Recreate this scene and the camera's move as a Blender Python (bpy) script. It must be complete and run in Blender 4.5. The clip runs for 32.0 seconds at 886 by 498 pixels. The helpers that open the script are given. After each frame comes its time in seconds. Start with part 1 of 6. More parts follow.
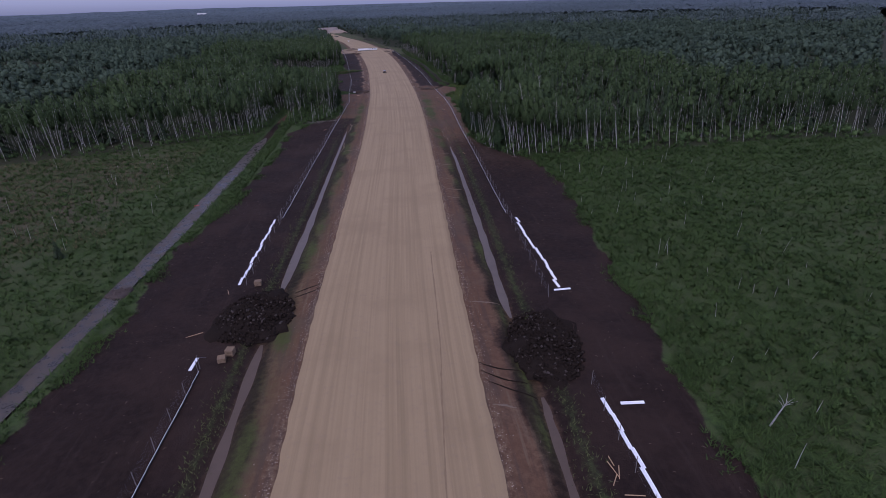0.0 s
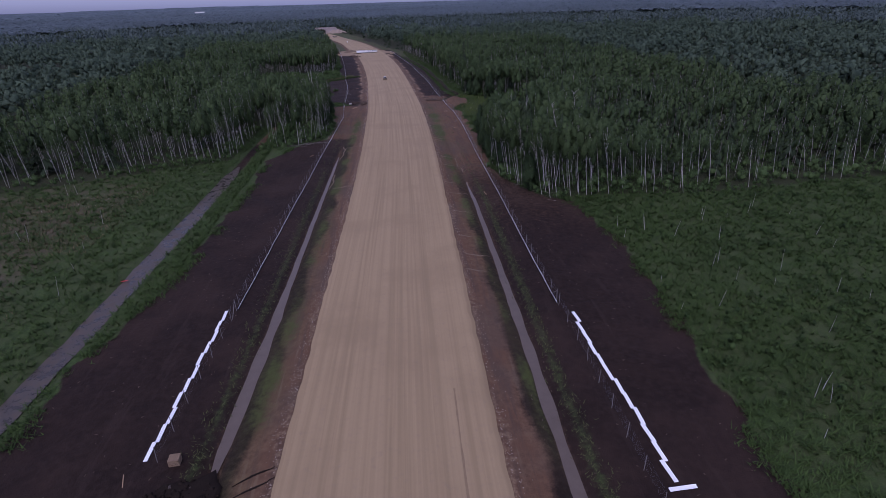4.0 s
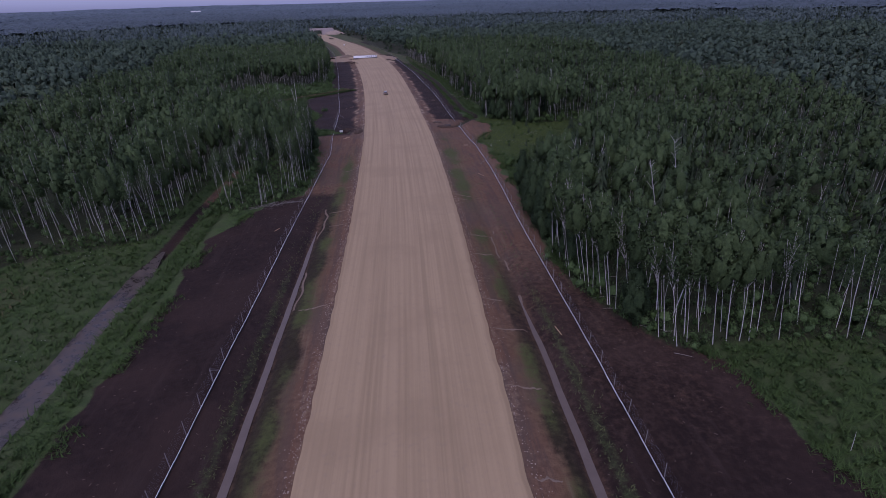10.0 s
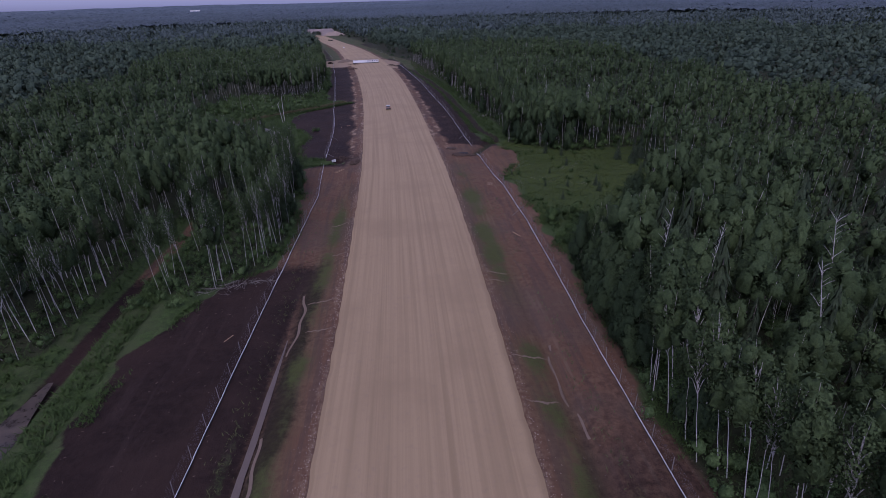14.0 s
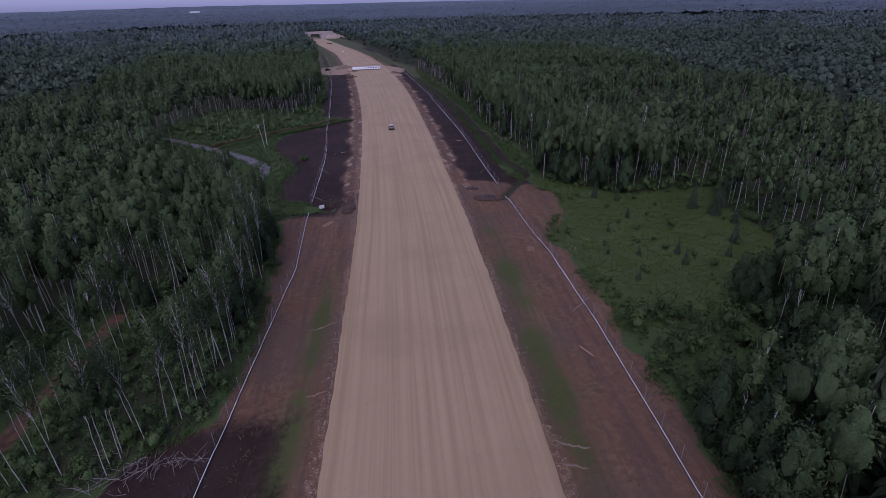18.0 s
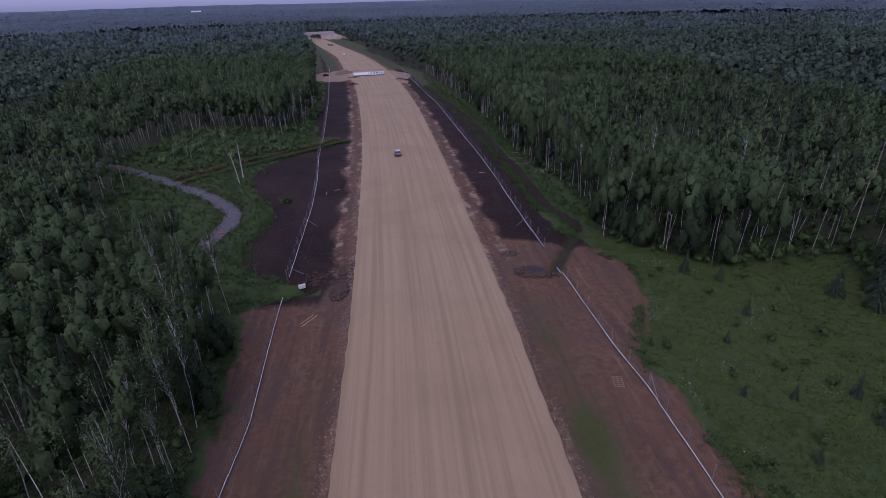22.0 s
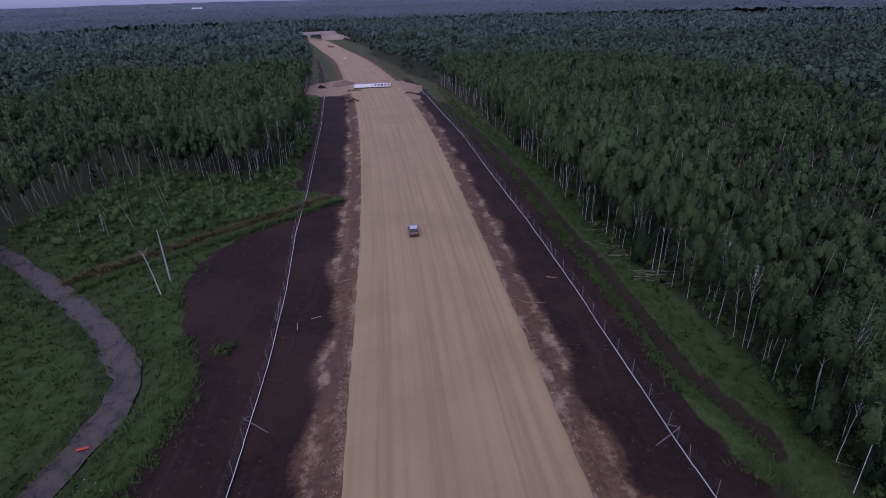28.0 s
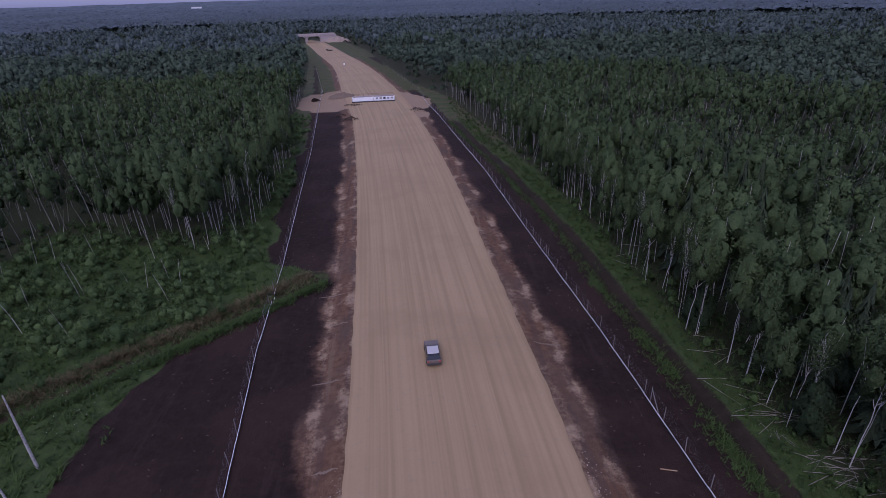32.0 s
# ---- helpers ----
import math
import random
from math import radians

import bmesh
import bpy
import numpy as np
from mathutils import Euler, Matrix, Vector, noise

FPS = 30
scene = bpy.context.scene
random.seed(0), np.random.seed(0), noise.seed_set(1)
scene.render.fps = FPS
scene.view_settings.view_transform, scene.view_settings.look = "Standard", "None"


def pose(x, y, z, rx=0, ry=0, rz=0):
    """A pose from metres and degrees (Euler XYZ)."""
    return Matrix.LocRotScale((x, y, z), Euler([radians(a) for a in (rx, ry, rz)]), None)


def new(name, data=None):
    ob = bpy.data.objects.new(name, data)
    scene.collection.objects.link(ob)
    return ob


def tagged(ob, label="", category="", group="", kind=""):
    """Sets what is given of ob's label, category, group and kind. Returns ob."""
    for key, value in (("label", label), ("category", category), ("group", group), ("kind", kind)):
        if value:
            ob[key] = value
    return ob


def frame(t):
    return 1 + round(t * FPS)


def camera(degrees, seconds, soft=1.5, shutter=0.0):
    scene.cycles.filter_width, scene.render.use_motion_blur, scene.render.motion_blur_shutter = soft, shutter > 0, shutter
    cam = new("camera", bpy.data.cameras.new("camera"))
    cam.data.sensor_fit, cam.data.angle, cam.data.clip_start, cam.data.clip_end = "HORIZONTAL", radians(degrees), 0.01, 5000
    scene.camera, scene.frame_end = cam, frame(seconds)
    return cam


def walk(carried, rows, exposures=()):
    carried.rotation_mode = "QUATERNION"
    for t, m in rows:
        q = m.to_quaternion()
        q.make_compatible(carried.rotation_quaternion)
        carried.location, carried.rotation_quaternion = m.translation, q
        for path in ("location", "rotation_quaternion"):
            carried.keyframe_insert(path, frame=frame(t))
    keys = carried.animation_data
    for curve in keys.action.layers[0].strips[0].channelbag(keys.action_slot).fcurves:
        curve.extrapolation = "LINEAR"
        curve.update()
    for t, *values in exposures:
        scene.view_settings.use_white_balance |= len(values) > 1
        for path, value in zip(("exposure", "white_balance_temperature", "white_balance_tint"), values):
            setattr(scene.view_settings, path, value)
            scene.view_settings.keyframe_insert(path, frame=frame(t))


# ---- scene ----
cam = camera(80.2, 32.0, 0.75)
METRES, EYE, TILT, LEAN, TURN = 294.1, 40.0, 0.0, 0.0, -4.8
ROWS = [
    (0.0, 0.0, 0.0, 0.0, -0.84, -25.32, 1.78),
    (0.5, -0.0011, 0.0149, -0.0, -0.8, -25.31, 1.78),
    (1.0, -0.0024, 0.0311, 0.0001, -0.8, -25.33, 1.79),
    (1.5, -0.0035, 0.046, 0.0002, -0.82, -25.35, 1.79),
    (2.0, -0.0048, 0.0621, -0.0001, -0.85, -25.35, 1.77),
    (2.5, -0.0058, 0.0769, -0.0002, -0.84, -25.37, 1.76),
    (3.0, -0.007, 0.0932, -0.0006, -0.67, -25.4, 1.75),
    (3.5, -0.0084, 0.1084, -0.0002, -0.71, -25.42, 1.73),
    (5.5, -0.0134, 0.1722, -0.0002, -0.78, -25.44, 1.75),
    (6.0, -0.0148, 0.1883, -0.0002, -0.81, -25.45, 1.75),
    (6.5, -0.0161, 0.2031, -0.0002, -0.8, -25.47, 1.78),
    (7.0, -0.0175, 0.2192, -0.0004, -0.78, -25.49, 1.79),
    (7.5, -0.0189, 0.2342, -0.0007, -0.76, -25.47, 1.77),
    (8.0, -0.0202, 0.2506, -0.0008, -0.73, -25.48, 1.75),
    (8.5, -0.0217, 0.2656, -0.0007, -0.73, -25.48, 1.72),
    (9.0, -0.0234, 0.2819, -0.0005, -0.72, -25.5, 1.7),
    (9.5, -0.0247, 0.297, -0.0005, -0.69, -25.5, 1.69),
    (10.0, -0.0262, 0.3131, -0.0006, -0.67, -25.51, 1.68),
    (10.5, -0.0275, 0.3285, -0.0006, -0.64, -25.51, 1.68),
    (11.0, -0.0292, 0.3449, -0.0005, -0.65, -25.52, 1.64),
    (11.5, -0.0306, 0.36, -0.0002, -0.62, -25.53, 1.61),
    (12.0, -0.0322, 0.3763, -0.0005, -0.59, -25.48, 1.59),
    (12.5, -0.0336, 0.3914, -0.0005, -0.54, -25.54, 1.62),
    (13.0, -0.035, 0.4076, -0.0007, -0.51, -25.52, 1.63),
    (13.5, -0.0366, 0.4225, -0.0006, -0.48, -25.53, 1.57),
    (14.0, -0.038, 0.4387, -0.0005, -0.45, -25.53, 1.57),
    (14.5, -0.0393, 0.4537, -0.0005, -0.41, -25.53, 1.6),
    (16.5, -0.0456, 0.5153, -0.0016, -0.34, -25.45, 1.54),
    (17.0, -0.0472, 0.5318, -0.0019, -0.31, -25.43, 1.54),
    (17.5, -0.0489, 0.5468, -0.0019, -0.29, -25.41, 1.51),
    (18.0, -0.0503, 0.563, -0.0019, -0.24, -25.4, 1.53),
    (18.5, -0.0517, 0.5779, -0.0021, -0.16, -25.41, 1.56),
    (19.0, -0.0535, 0.5939, -0.0022, -0.13, -25.4, 1.58),
    (19.5, -0.0548, 0.6085, -0.0025, -0.07, -25.4, 1.6),
    (20.0, -0.0564, 0.6244, -0.0027, -0.02, -25.43, 1.62),
    (20.5, -0.058, 0.6391, -0.003, 0.04, -25.45, 1.62),
    (21.0, -0.0599, 0.6549, -0.0028, 0.06, -25.46, 1.6),
    (21.5, -0.0615, 0.6696, -0.0031, 0.1, -25.48, 1.6),
    (22.0, -0.0632, 0.6855, -0.0033, 0.14, -25.49, 1.63),
    (22.5, -0.0646, 0.7002, -0.0035, 0.18, -25.51, 1.64),
    (23.0, -0.0665, 0.716, -0.0039, 0.25, -25.52, 1.64),
    (23.5, -0.0683, 0.7306, -0.0042, 0.32, -25.54, 1.63),
    (24.0, -0.0704, 0.7464, -0.0041, 0.37, -25.56, 1.61),
    (24.5, -0.072, 0.7611, -0.004, 0.38, -25.62, 1.62),
    (25.0, -0.074, 0.7769, -0.0039, 0.39, -25.63, 1.59),
    (25.5, -0.0759, 0.7917, -0.0036, 0.37, -25.66, 1.56),
    (27.5, -0.0833, 0.8542, -0.0022, 0.58, -25.74, 1.56),
    (28.0, -0.0853, 0.8706, -0.0019, 0.67, -25.77, 1.56),
    (28.5, -0.0871, 0.8856, -0.0017, 0.72, -25.77, 1.54),
    (29.0, -0.089, 0.9019, -0.0013, 0.8, -25.78, 1.55),
    (29.5, -0.0908, 0.9169, -0.0011, 0.85, -25.79, 1.54),
    (30.0, -0.0928, 0.9329, -0.0012, 0.87, -25.78, 1.51),
    (30.5, -0.0947, 0.9478, -0.001, 0.89, -25.78, 1.5),
    (31.0, -0.0966, 0.9638, -0.0009, 0.9, -25.81, 1.53),
    (31.5, -0.0984, 0.9787, -0.001, 0.9, -25.81, 1.52),
    (32.0, -0.1003, 0.9947, -0.0009, 0.89, -25.82, 1.54),
]
walk(cam, [(t, pose(0, 0, EYE, TILT, LEAN, TURN) @ pose(METRES * x, METRES * y, METRES * z, 90 + pitch, roll, yaw)) for t, x, y, z, yaw, pitch, roll in ROWS],
     exposures=[(0.0, 0.41, 6100, 19.0), (8.0, 0.42, 5960, 27.0), (32.0, 0.43, 5960, 27.0)])

# ---- world and light: flat, rainy overcast ----
world = bpy.data.worlds.new("overcast_sky")
scene.world = world
world.use_nodes = True
wn, wl = world.node_tree.nodes, world.node_tree.links
SUN_EL, SUN_AZ = 48.0, 200.0
sky = wn.new("ShaderNodeTexSky")
sky.sky_type, sky.sun_disc = "NISHITA", False
sky.sun_elevation, sky.sun_rotation = radians(SUN_EL), radians(SUN_AZ)
sky.air_density, sky.dust_density, sky.ozone_density = 1.0, 1.0, 2.0
grey = wn.new("ShaderNodeHueSaturation")
grey.inputs["Saturation"].default_value = 0.55
wl.new(sky.outputs[0], grey.inputs["Color"])
cloud = wn.new("ShaderNodeMix")
cloud.data_type, cloud.blend_type = "RGBA", "MULTIPLY"
cloud.inputs[0].default_value = 1.0
up = wn.new("ShaderNodeSeparateXYZ")
wl.new(wn.new("ShaderNodeTexCoord").outputs["Generated"], up.inputs[0])
veil = wn.new("ShaderNodeValToRGB")
veil.color_ramp.elements[0].position, veil.color_ramp.elements[0].color = 0.0, (0.38, 0.41, 0.70, 1)
veil.color_ramp.elements[1].position, veil.color_ramp.elements[1].color = 0.75, (1.25, 1.17, 1.34, 1)
wl.new(up.outputs[2], veil.inputs[0])
wl.new(veil.outputs[0], cloud.inputs[7])
wl.new(grey.outputs[0], cloud.inputs[6])
wl.new(cloud.outputs[2], wn["Background"].inputs[0])
wn["Background"].inputs[1].default_value = 0.15
sun = new("sun", bpy.data.lights.new("sun", "SUN"))
sun.data.energy, sun.data.angle, sun.data.color = 0.6, radians(30), (1.0, 0.96, 0.97)
sun.matrix_world = pose(0, 0, 300, 90 - SUN_EL, 0, 180 - SUN_AZ)


# ---- plan: every curve is x as a function of the station y ----
def curve(points):
    ys = np.array([p[0] for p in points], float)
    xs = np.array([p[1] for p in points], float)
    m = np.gradient(xs, ys)

    def at(y):
        y = np.asarray(y, float)
        i = np.clip(np.searchsorted(ys, y) - 1, 0, len(ys) - 2)
        h = ys[i + 1] - ys[i]
        t = (y - ys[i]) / h
        tc = np.clip(t, 0, 1)
        v = ((1 + 2 * tc) * (1 - tc) ** 2 * xs[i] + tc * (1 - tc) ** 2 * h * m[i]
             + tc * tc * (3 - 2 * tc) * xs[i + 1] + tc * tc * (tc - 1) * h * m[i + 1])
        return v + np.where(t < 0, (y - ys[0]) * m[0], 0) + np.where(t > 1, (y - ys[-1]) * m[-1], 0)
    return at


def lines(points):
    ys, xs = [p[0] for p in points], [p[1] for p in points]
    return lambda y: np.interp(y, ys, xs)


road_mid = curve([(-200, -9), (35, -2.8), (65, -2.5), (98, -1.65), (150, -0.2), (190, 0.6), (230, 0.75), (262, 0.5), (300, -0.7), (335, -2.0),
                  (370, -3.8), (405, -6), (445, -9.3), (490, -14), (560, -24.5), (650, -41), (740, -64), (800, -79), (860, -95), (1000, -140)])
road_half = lines([(0, 10.7), (65, 11.15), (150, 11), (230, 11.3), (300, 11.2), (370, 11.5), (445, 12.2), (490, 12.4), (560, 13.5), (650, 11.4), (860, 11)])
fence_l = lines([(0, -27.5), (36, -26.4), (55, -26), (105, -24.7), (150, -23.3), (182, -22.1), (205, -21.3), (231, -20.2), (246, -19.6), (252, -20),
                 (263, -20.7), (278, -21.3), (310, -22.2), (328, -23.5), (350, -26), (373, -27.5), (406, -30.5), (445, -34), (500, -40), (557, -46), (657, -64)])
fence_r = lines([(0, 19), (31, 20), (45, 20.4), (92, 21.8), (114, 22), (145, 22.7), (187, 23.1), (204, 23.6), (223, 24.1), (233, 23.9), (246, 23.6),
                 (254, 22.8), (273, 22), (291, 21), (324, 19.9), (349, 18.6), (384, 15.9), (420, 13.5), (465, 8.6), (490, 6), (517, 2.4), (547, -0.3), (637, -17)])
soil_l = lines([(-20, -46), (45, -43), (66, -41.2), (95, -41.8), (110, -38.6), (122, -37), (169, -36), (187, -36.5), (200, -32), (207, -28), (211, -22.5),
                (225, -21.8), (240, -22.5), (258, -25.2), (267, -27), (270, -24), (271.5, -19), (274, -19), (276, -21), (280, -29), (292, -31.5), (305, -30), (328, -39),
                (338, -39.8), (351, -37), (360, -29), (366, -23), (371, -23), (376, -31), (395, -33), (414, -33), (436, -36.5), (450, -36), (497, -42), (560, -50), (660, -66)])
soil_r = lines([(-20, 27), (33, 30), (52, 32), (72, 33.6), (97, 36.6), (118, 39.5), (138, 38), (145, 32), (155, 27.5), (170, 25.6), (187, 26.2), (205, 26.8),
                (240, 27), (248, 26), (253, 25.4), (258, 27.6), (263, 29.7), (274, 33.4), (278, 31), (286, 29.6), (289, 27), (300, 25), (324, 24.5), (345, 24),
                (383, 21.5), (420, 18), (456, 12.5), (490, 8), (520, 5), (560, -4), (640, -20)])
ditch_l = lines([(0, -20), (46, -19.9), (76, -19.6), (100, -18.8), (140, -18), (165, -17.4), (200, -16.6), (240, -15.8)])
ditch_r = lines([(0, 13.4), (32, 13.9), (44, 14.5), (69, 14.5), (97, 15.5), (120, 16.1), (145, 16.7), (160, 16.6), (200, 16.8), (270, 17.4)])
channel = lines([(0, -49), (50, -47), (80, -45.8), (107, -44.9), (150, -44.2), (200, -43.8), (246, -43.4)])
drain = lines([(286, 30), (291, 30.5), (305, 27), (324, 26.4), (342, 25.1), (358, 24.4), (383, 23.1), (420, 19), (456, 13.4), (500, 9)])


def fade(v, a, b):
    t = np.clip((v - a) / (b - a), 0, 1)
    return t * t * (3 - 2 * t)


def groove(d, half):
    return np.exp(-(d / half) ** 2)


def wave(x, y, s, k=0.0):
    """A cheap smooth wobble between about -1 and 1."""
    return (np.sin(x / s + 1.7 * np.sin(y / (1.3 * s) + k)) + np.sin(y / (0.8 * s) + 1.3 * np.sin(x / (1.1 * s) + 2 * k + 1.0))) * 0.5


def stream_gap(x, y):
    """Distance from the bent stream beside the clearing on the western side."""
    px = np.array([-41.5, -40.6, -38.8, -37.4, -38.6, -41.2, -45.2, -53.1, -64.7, -79.1, -120.0])
    py = np.array([276.0, 283.0, 296.4, 303.5, 310.0, 313.5, 318.8, 327.0, 337.0, 349.5, 372.0])
    best = np.full(np.shape(x), 1e9)
    for i in range(len(px) - 1):
        dx, dy = px[i + 1] - px[i], py[i + 1] - py[i]
        t = np.clip(((x - px[i]) * dx + (y - py[i]) * dy) / (dx * dx + dy * dy), 0, 1)
        best = np.minimum(best, np.hypot(x - px[i] - t * dx, y - py[i] - t * dy))
    return best


def creek_gap(x, y):
    """Signed distance from the straight creek that crosses under the western fence."""
    ax, ay, bx, by = -60.0, 332.0, -21.0, 369.0
    dx, dy = bx - ax, by - ay
    t = np.clip(((x - ax) * dx + (y - ay) * dy) / (dx * dx + dy * dy), 0, 1)
    return np.hypot(x - ax - t * dx, y - ay - t * dy)


def rim(x):
    """How far the land rises towards the horizon, sloped to fit the camera's view."""
    return 13.0 - np.where(x < 0, 0.0045, 0.0118) * x


def height(x, y):
    x, y = np.asarray(x, float), np.asarray(y, float)
    u = np.abs(x - road_mid(y)) - road_half(y)
    near = fade(y, -400, -300) * (1 - fade(y, 900, 1000))
    z = -0.45 * fade(u, -0.4, 3.2) * near + 0.25 * fade(u, 18, 45) * near
    z = z - 0.35 * fade(-u, 0.2, 1.2) * near
    z = z + 0.07 * wave(x, y, 2.1) * fade(u, 1, 6) + 0.12 * wave(x, y, 9.0, 1.0) * fade(u, 4, 14)
    low = 1 - fade(y, 175, 235)
    z = z - 0.75 * groove(x - ditch_l(y), 1.25) * low - 0.75 * groove(x - ditch_r(y), 1.15) * low
    z = z - 1.1 * groove(x - channel(y), 1.9) * (1 - fade(y, 240, 260))
    z = z - 0.9 * groove(stream_gap(x, y), 2.0) - 0.8 * groove(creek_gap(x, y), 1.2)
    z = z - 0.9 * groove(x - drain(y), 0.9) * fade(y, 284, 290) * (1 - fade(y, 480, 500))
    z = z - 1.0 * groove(y - 273.5 - 0.05 * (x + 20), 1.2) * (1 - fade(x, -17.5, -15.5)) * fade(x, -60, -45)
    z = z - 1.0 * groove(x - 21.5 - (y - 276) * 0.55, 1.5) * fade(y, 273, 276) * (1 - fade(y, 290, 294))
    far = fade(np.hypot(x, y - 300), 900, 2600)
    z = z + far * (4 * wave(x, y, 310.0) + 6 * wave(x, y, 900.0, 0.6)) + fade(y, 300, 5200) * rim(x)
    return z


# ---- materials ----
def shader(name):
    mat = bpy.data.materials.new(name)
    mat.use_nodes = True
    nt = mat.node_tree
    return mat, nt.nodes, nt.links, nt.nodes["Principled BSDF"]


def mixer(n, l, fac, a, b):
    m = n.new("ShaderNodeMix")
    m.data_type = "RGBA"
    for sock, v in ((m.inputs[0], fac), (m.inputs[6], a), (m.inputs[7], b)):
        if isinstance(v, (int, float)):
            sock.default_value = v
        elif isinstance(v, tuple):
            sock.default_value = (*v, 1)
        else:
            l.new(v, sock)
    return m.outputs[2]


def noise_of(n, l, vec, scale, detail=4.0, rough=0.6):
    t = n.new("ShaderNodeTexNoise")
    t.inputs["Scale"].default_value, t.inputs["Detail"].default_value, t.inputs["Roughness"].default_value = scale, detail, rough
    if vec is not None:
        l.new(vec, t.inputs["Vector"])
    return t.outputs[0]


def ramp(n, l, v, lo, hi, a=0.0, b=1.0):
    r = n.new("ShaderNodeMapRange")
    r.interpolation_type = "SMOOTHSTEP"
    for k, q in zip((1, 2, 3, 4), (lo, hi, a, b)):
        r.inputs[k].default_value = q
    l.new(v, r.inputs[0])
    return r.outputs[0]


def maths(n, l, op, a, b=0.0):
    m = n.new("ShaderNodeMath")
    m.operation = op
    for s, v in ((m.inputs[0], a), (m.inputs[1], b)):
        if isinstance(v, (int, float)):
            s.default_value = v
        else:
            l.new(v, s)
    return m.outputs[0]


def attr(n, name):
    a = n.new("ShaderNodeAttribute")
    a.attribute_name = name
    return a


def bumped(n, l, bsdf, v, strength, dist):
    b = n.new("ShaderNodeBump")
    b.inputs["Strength"].default_value, b.inputs["Distance"].default_value = strength, dist
    l.new(v, b.inputs["Height"])
    l.new(b.outputs[0], bsdf.inputs["Normal"])


def plain(name, colour, rough=0.7, metal=0.0, vary=0.25, scale=3.0, spec=0.4):
    mat, n, l, b = shader(name)
    co = n.new("ShaderNodeTexCoord").outputs["Object"]
    big, fine = noise_of(n, l, co, scale, 5), noise_of(n, l, co, scale * 9, 3)
    info = n.new("ShaderNodeObjectInfo").outputs["Random"]
    f = maths(n, l, "ADD", maths(n, l, "MULTIPLY", big, 0.6), maths(n, l, "MULTIPLY", fine, 0.25))
    f = maths(n, l, "ADD", f, maths(n, l, "MULTIPLY", info, 0.2))
    dark = tuple(c * (1 - vary) for c in colour)
    light = tuple(min(1, c * (1 + vary)) for c in colour)
    l.new(mixer(n, l, f, dark, light), b.inputs["Base Color"])
    b.inputs["Roughness"].default_value, b.inputs["Metallic"].default_value = rough, metal
    b.inputs["Specular IOR Level"].default_value = spec
    bumped(n, l, b, fine, 0.25, 0.02)
    return mat


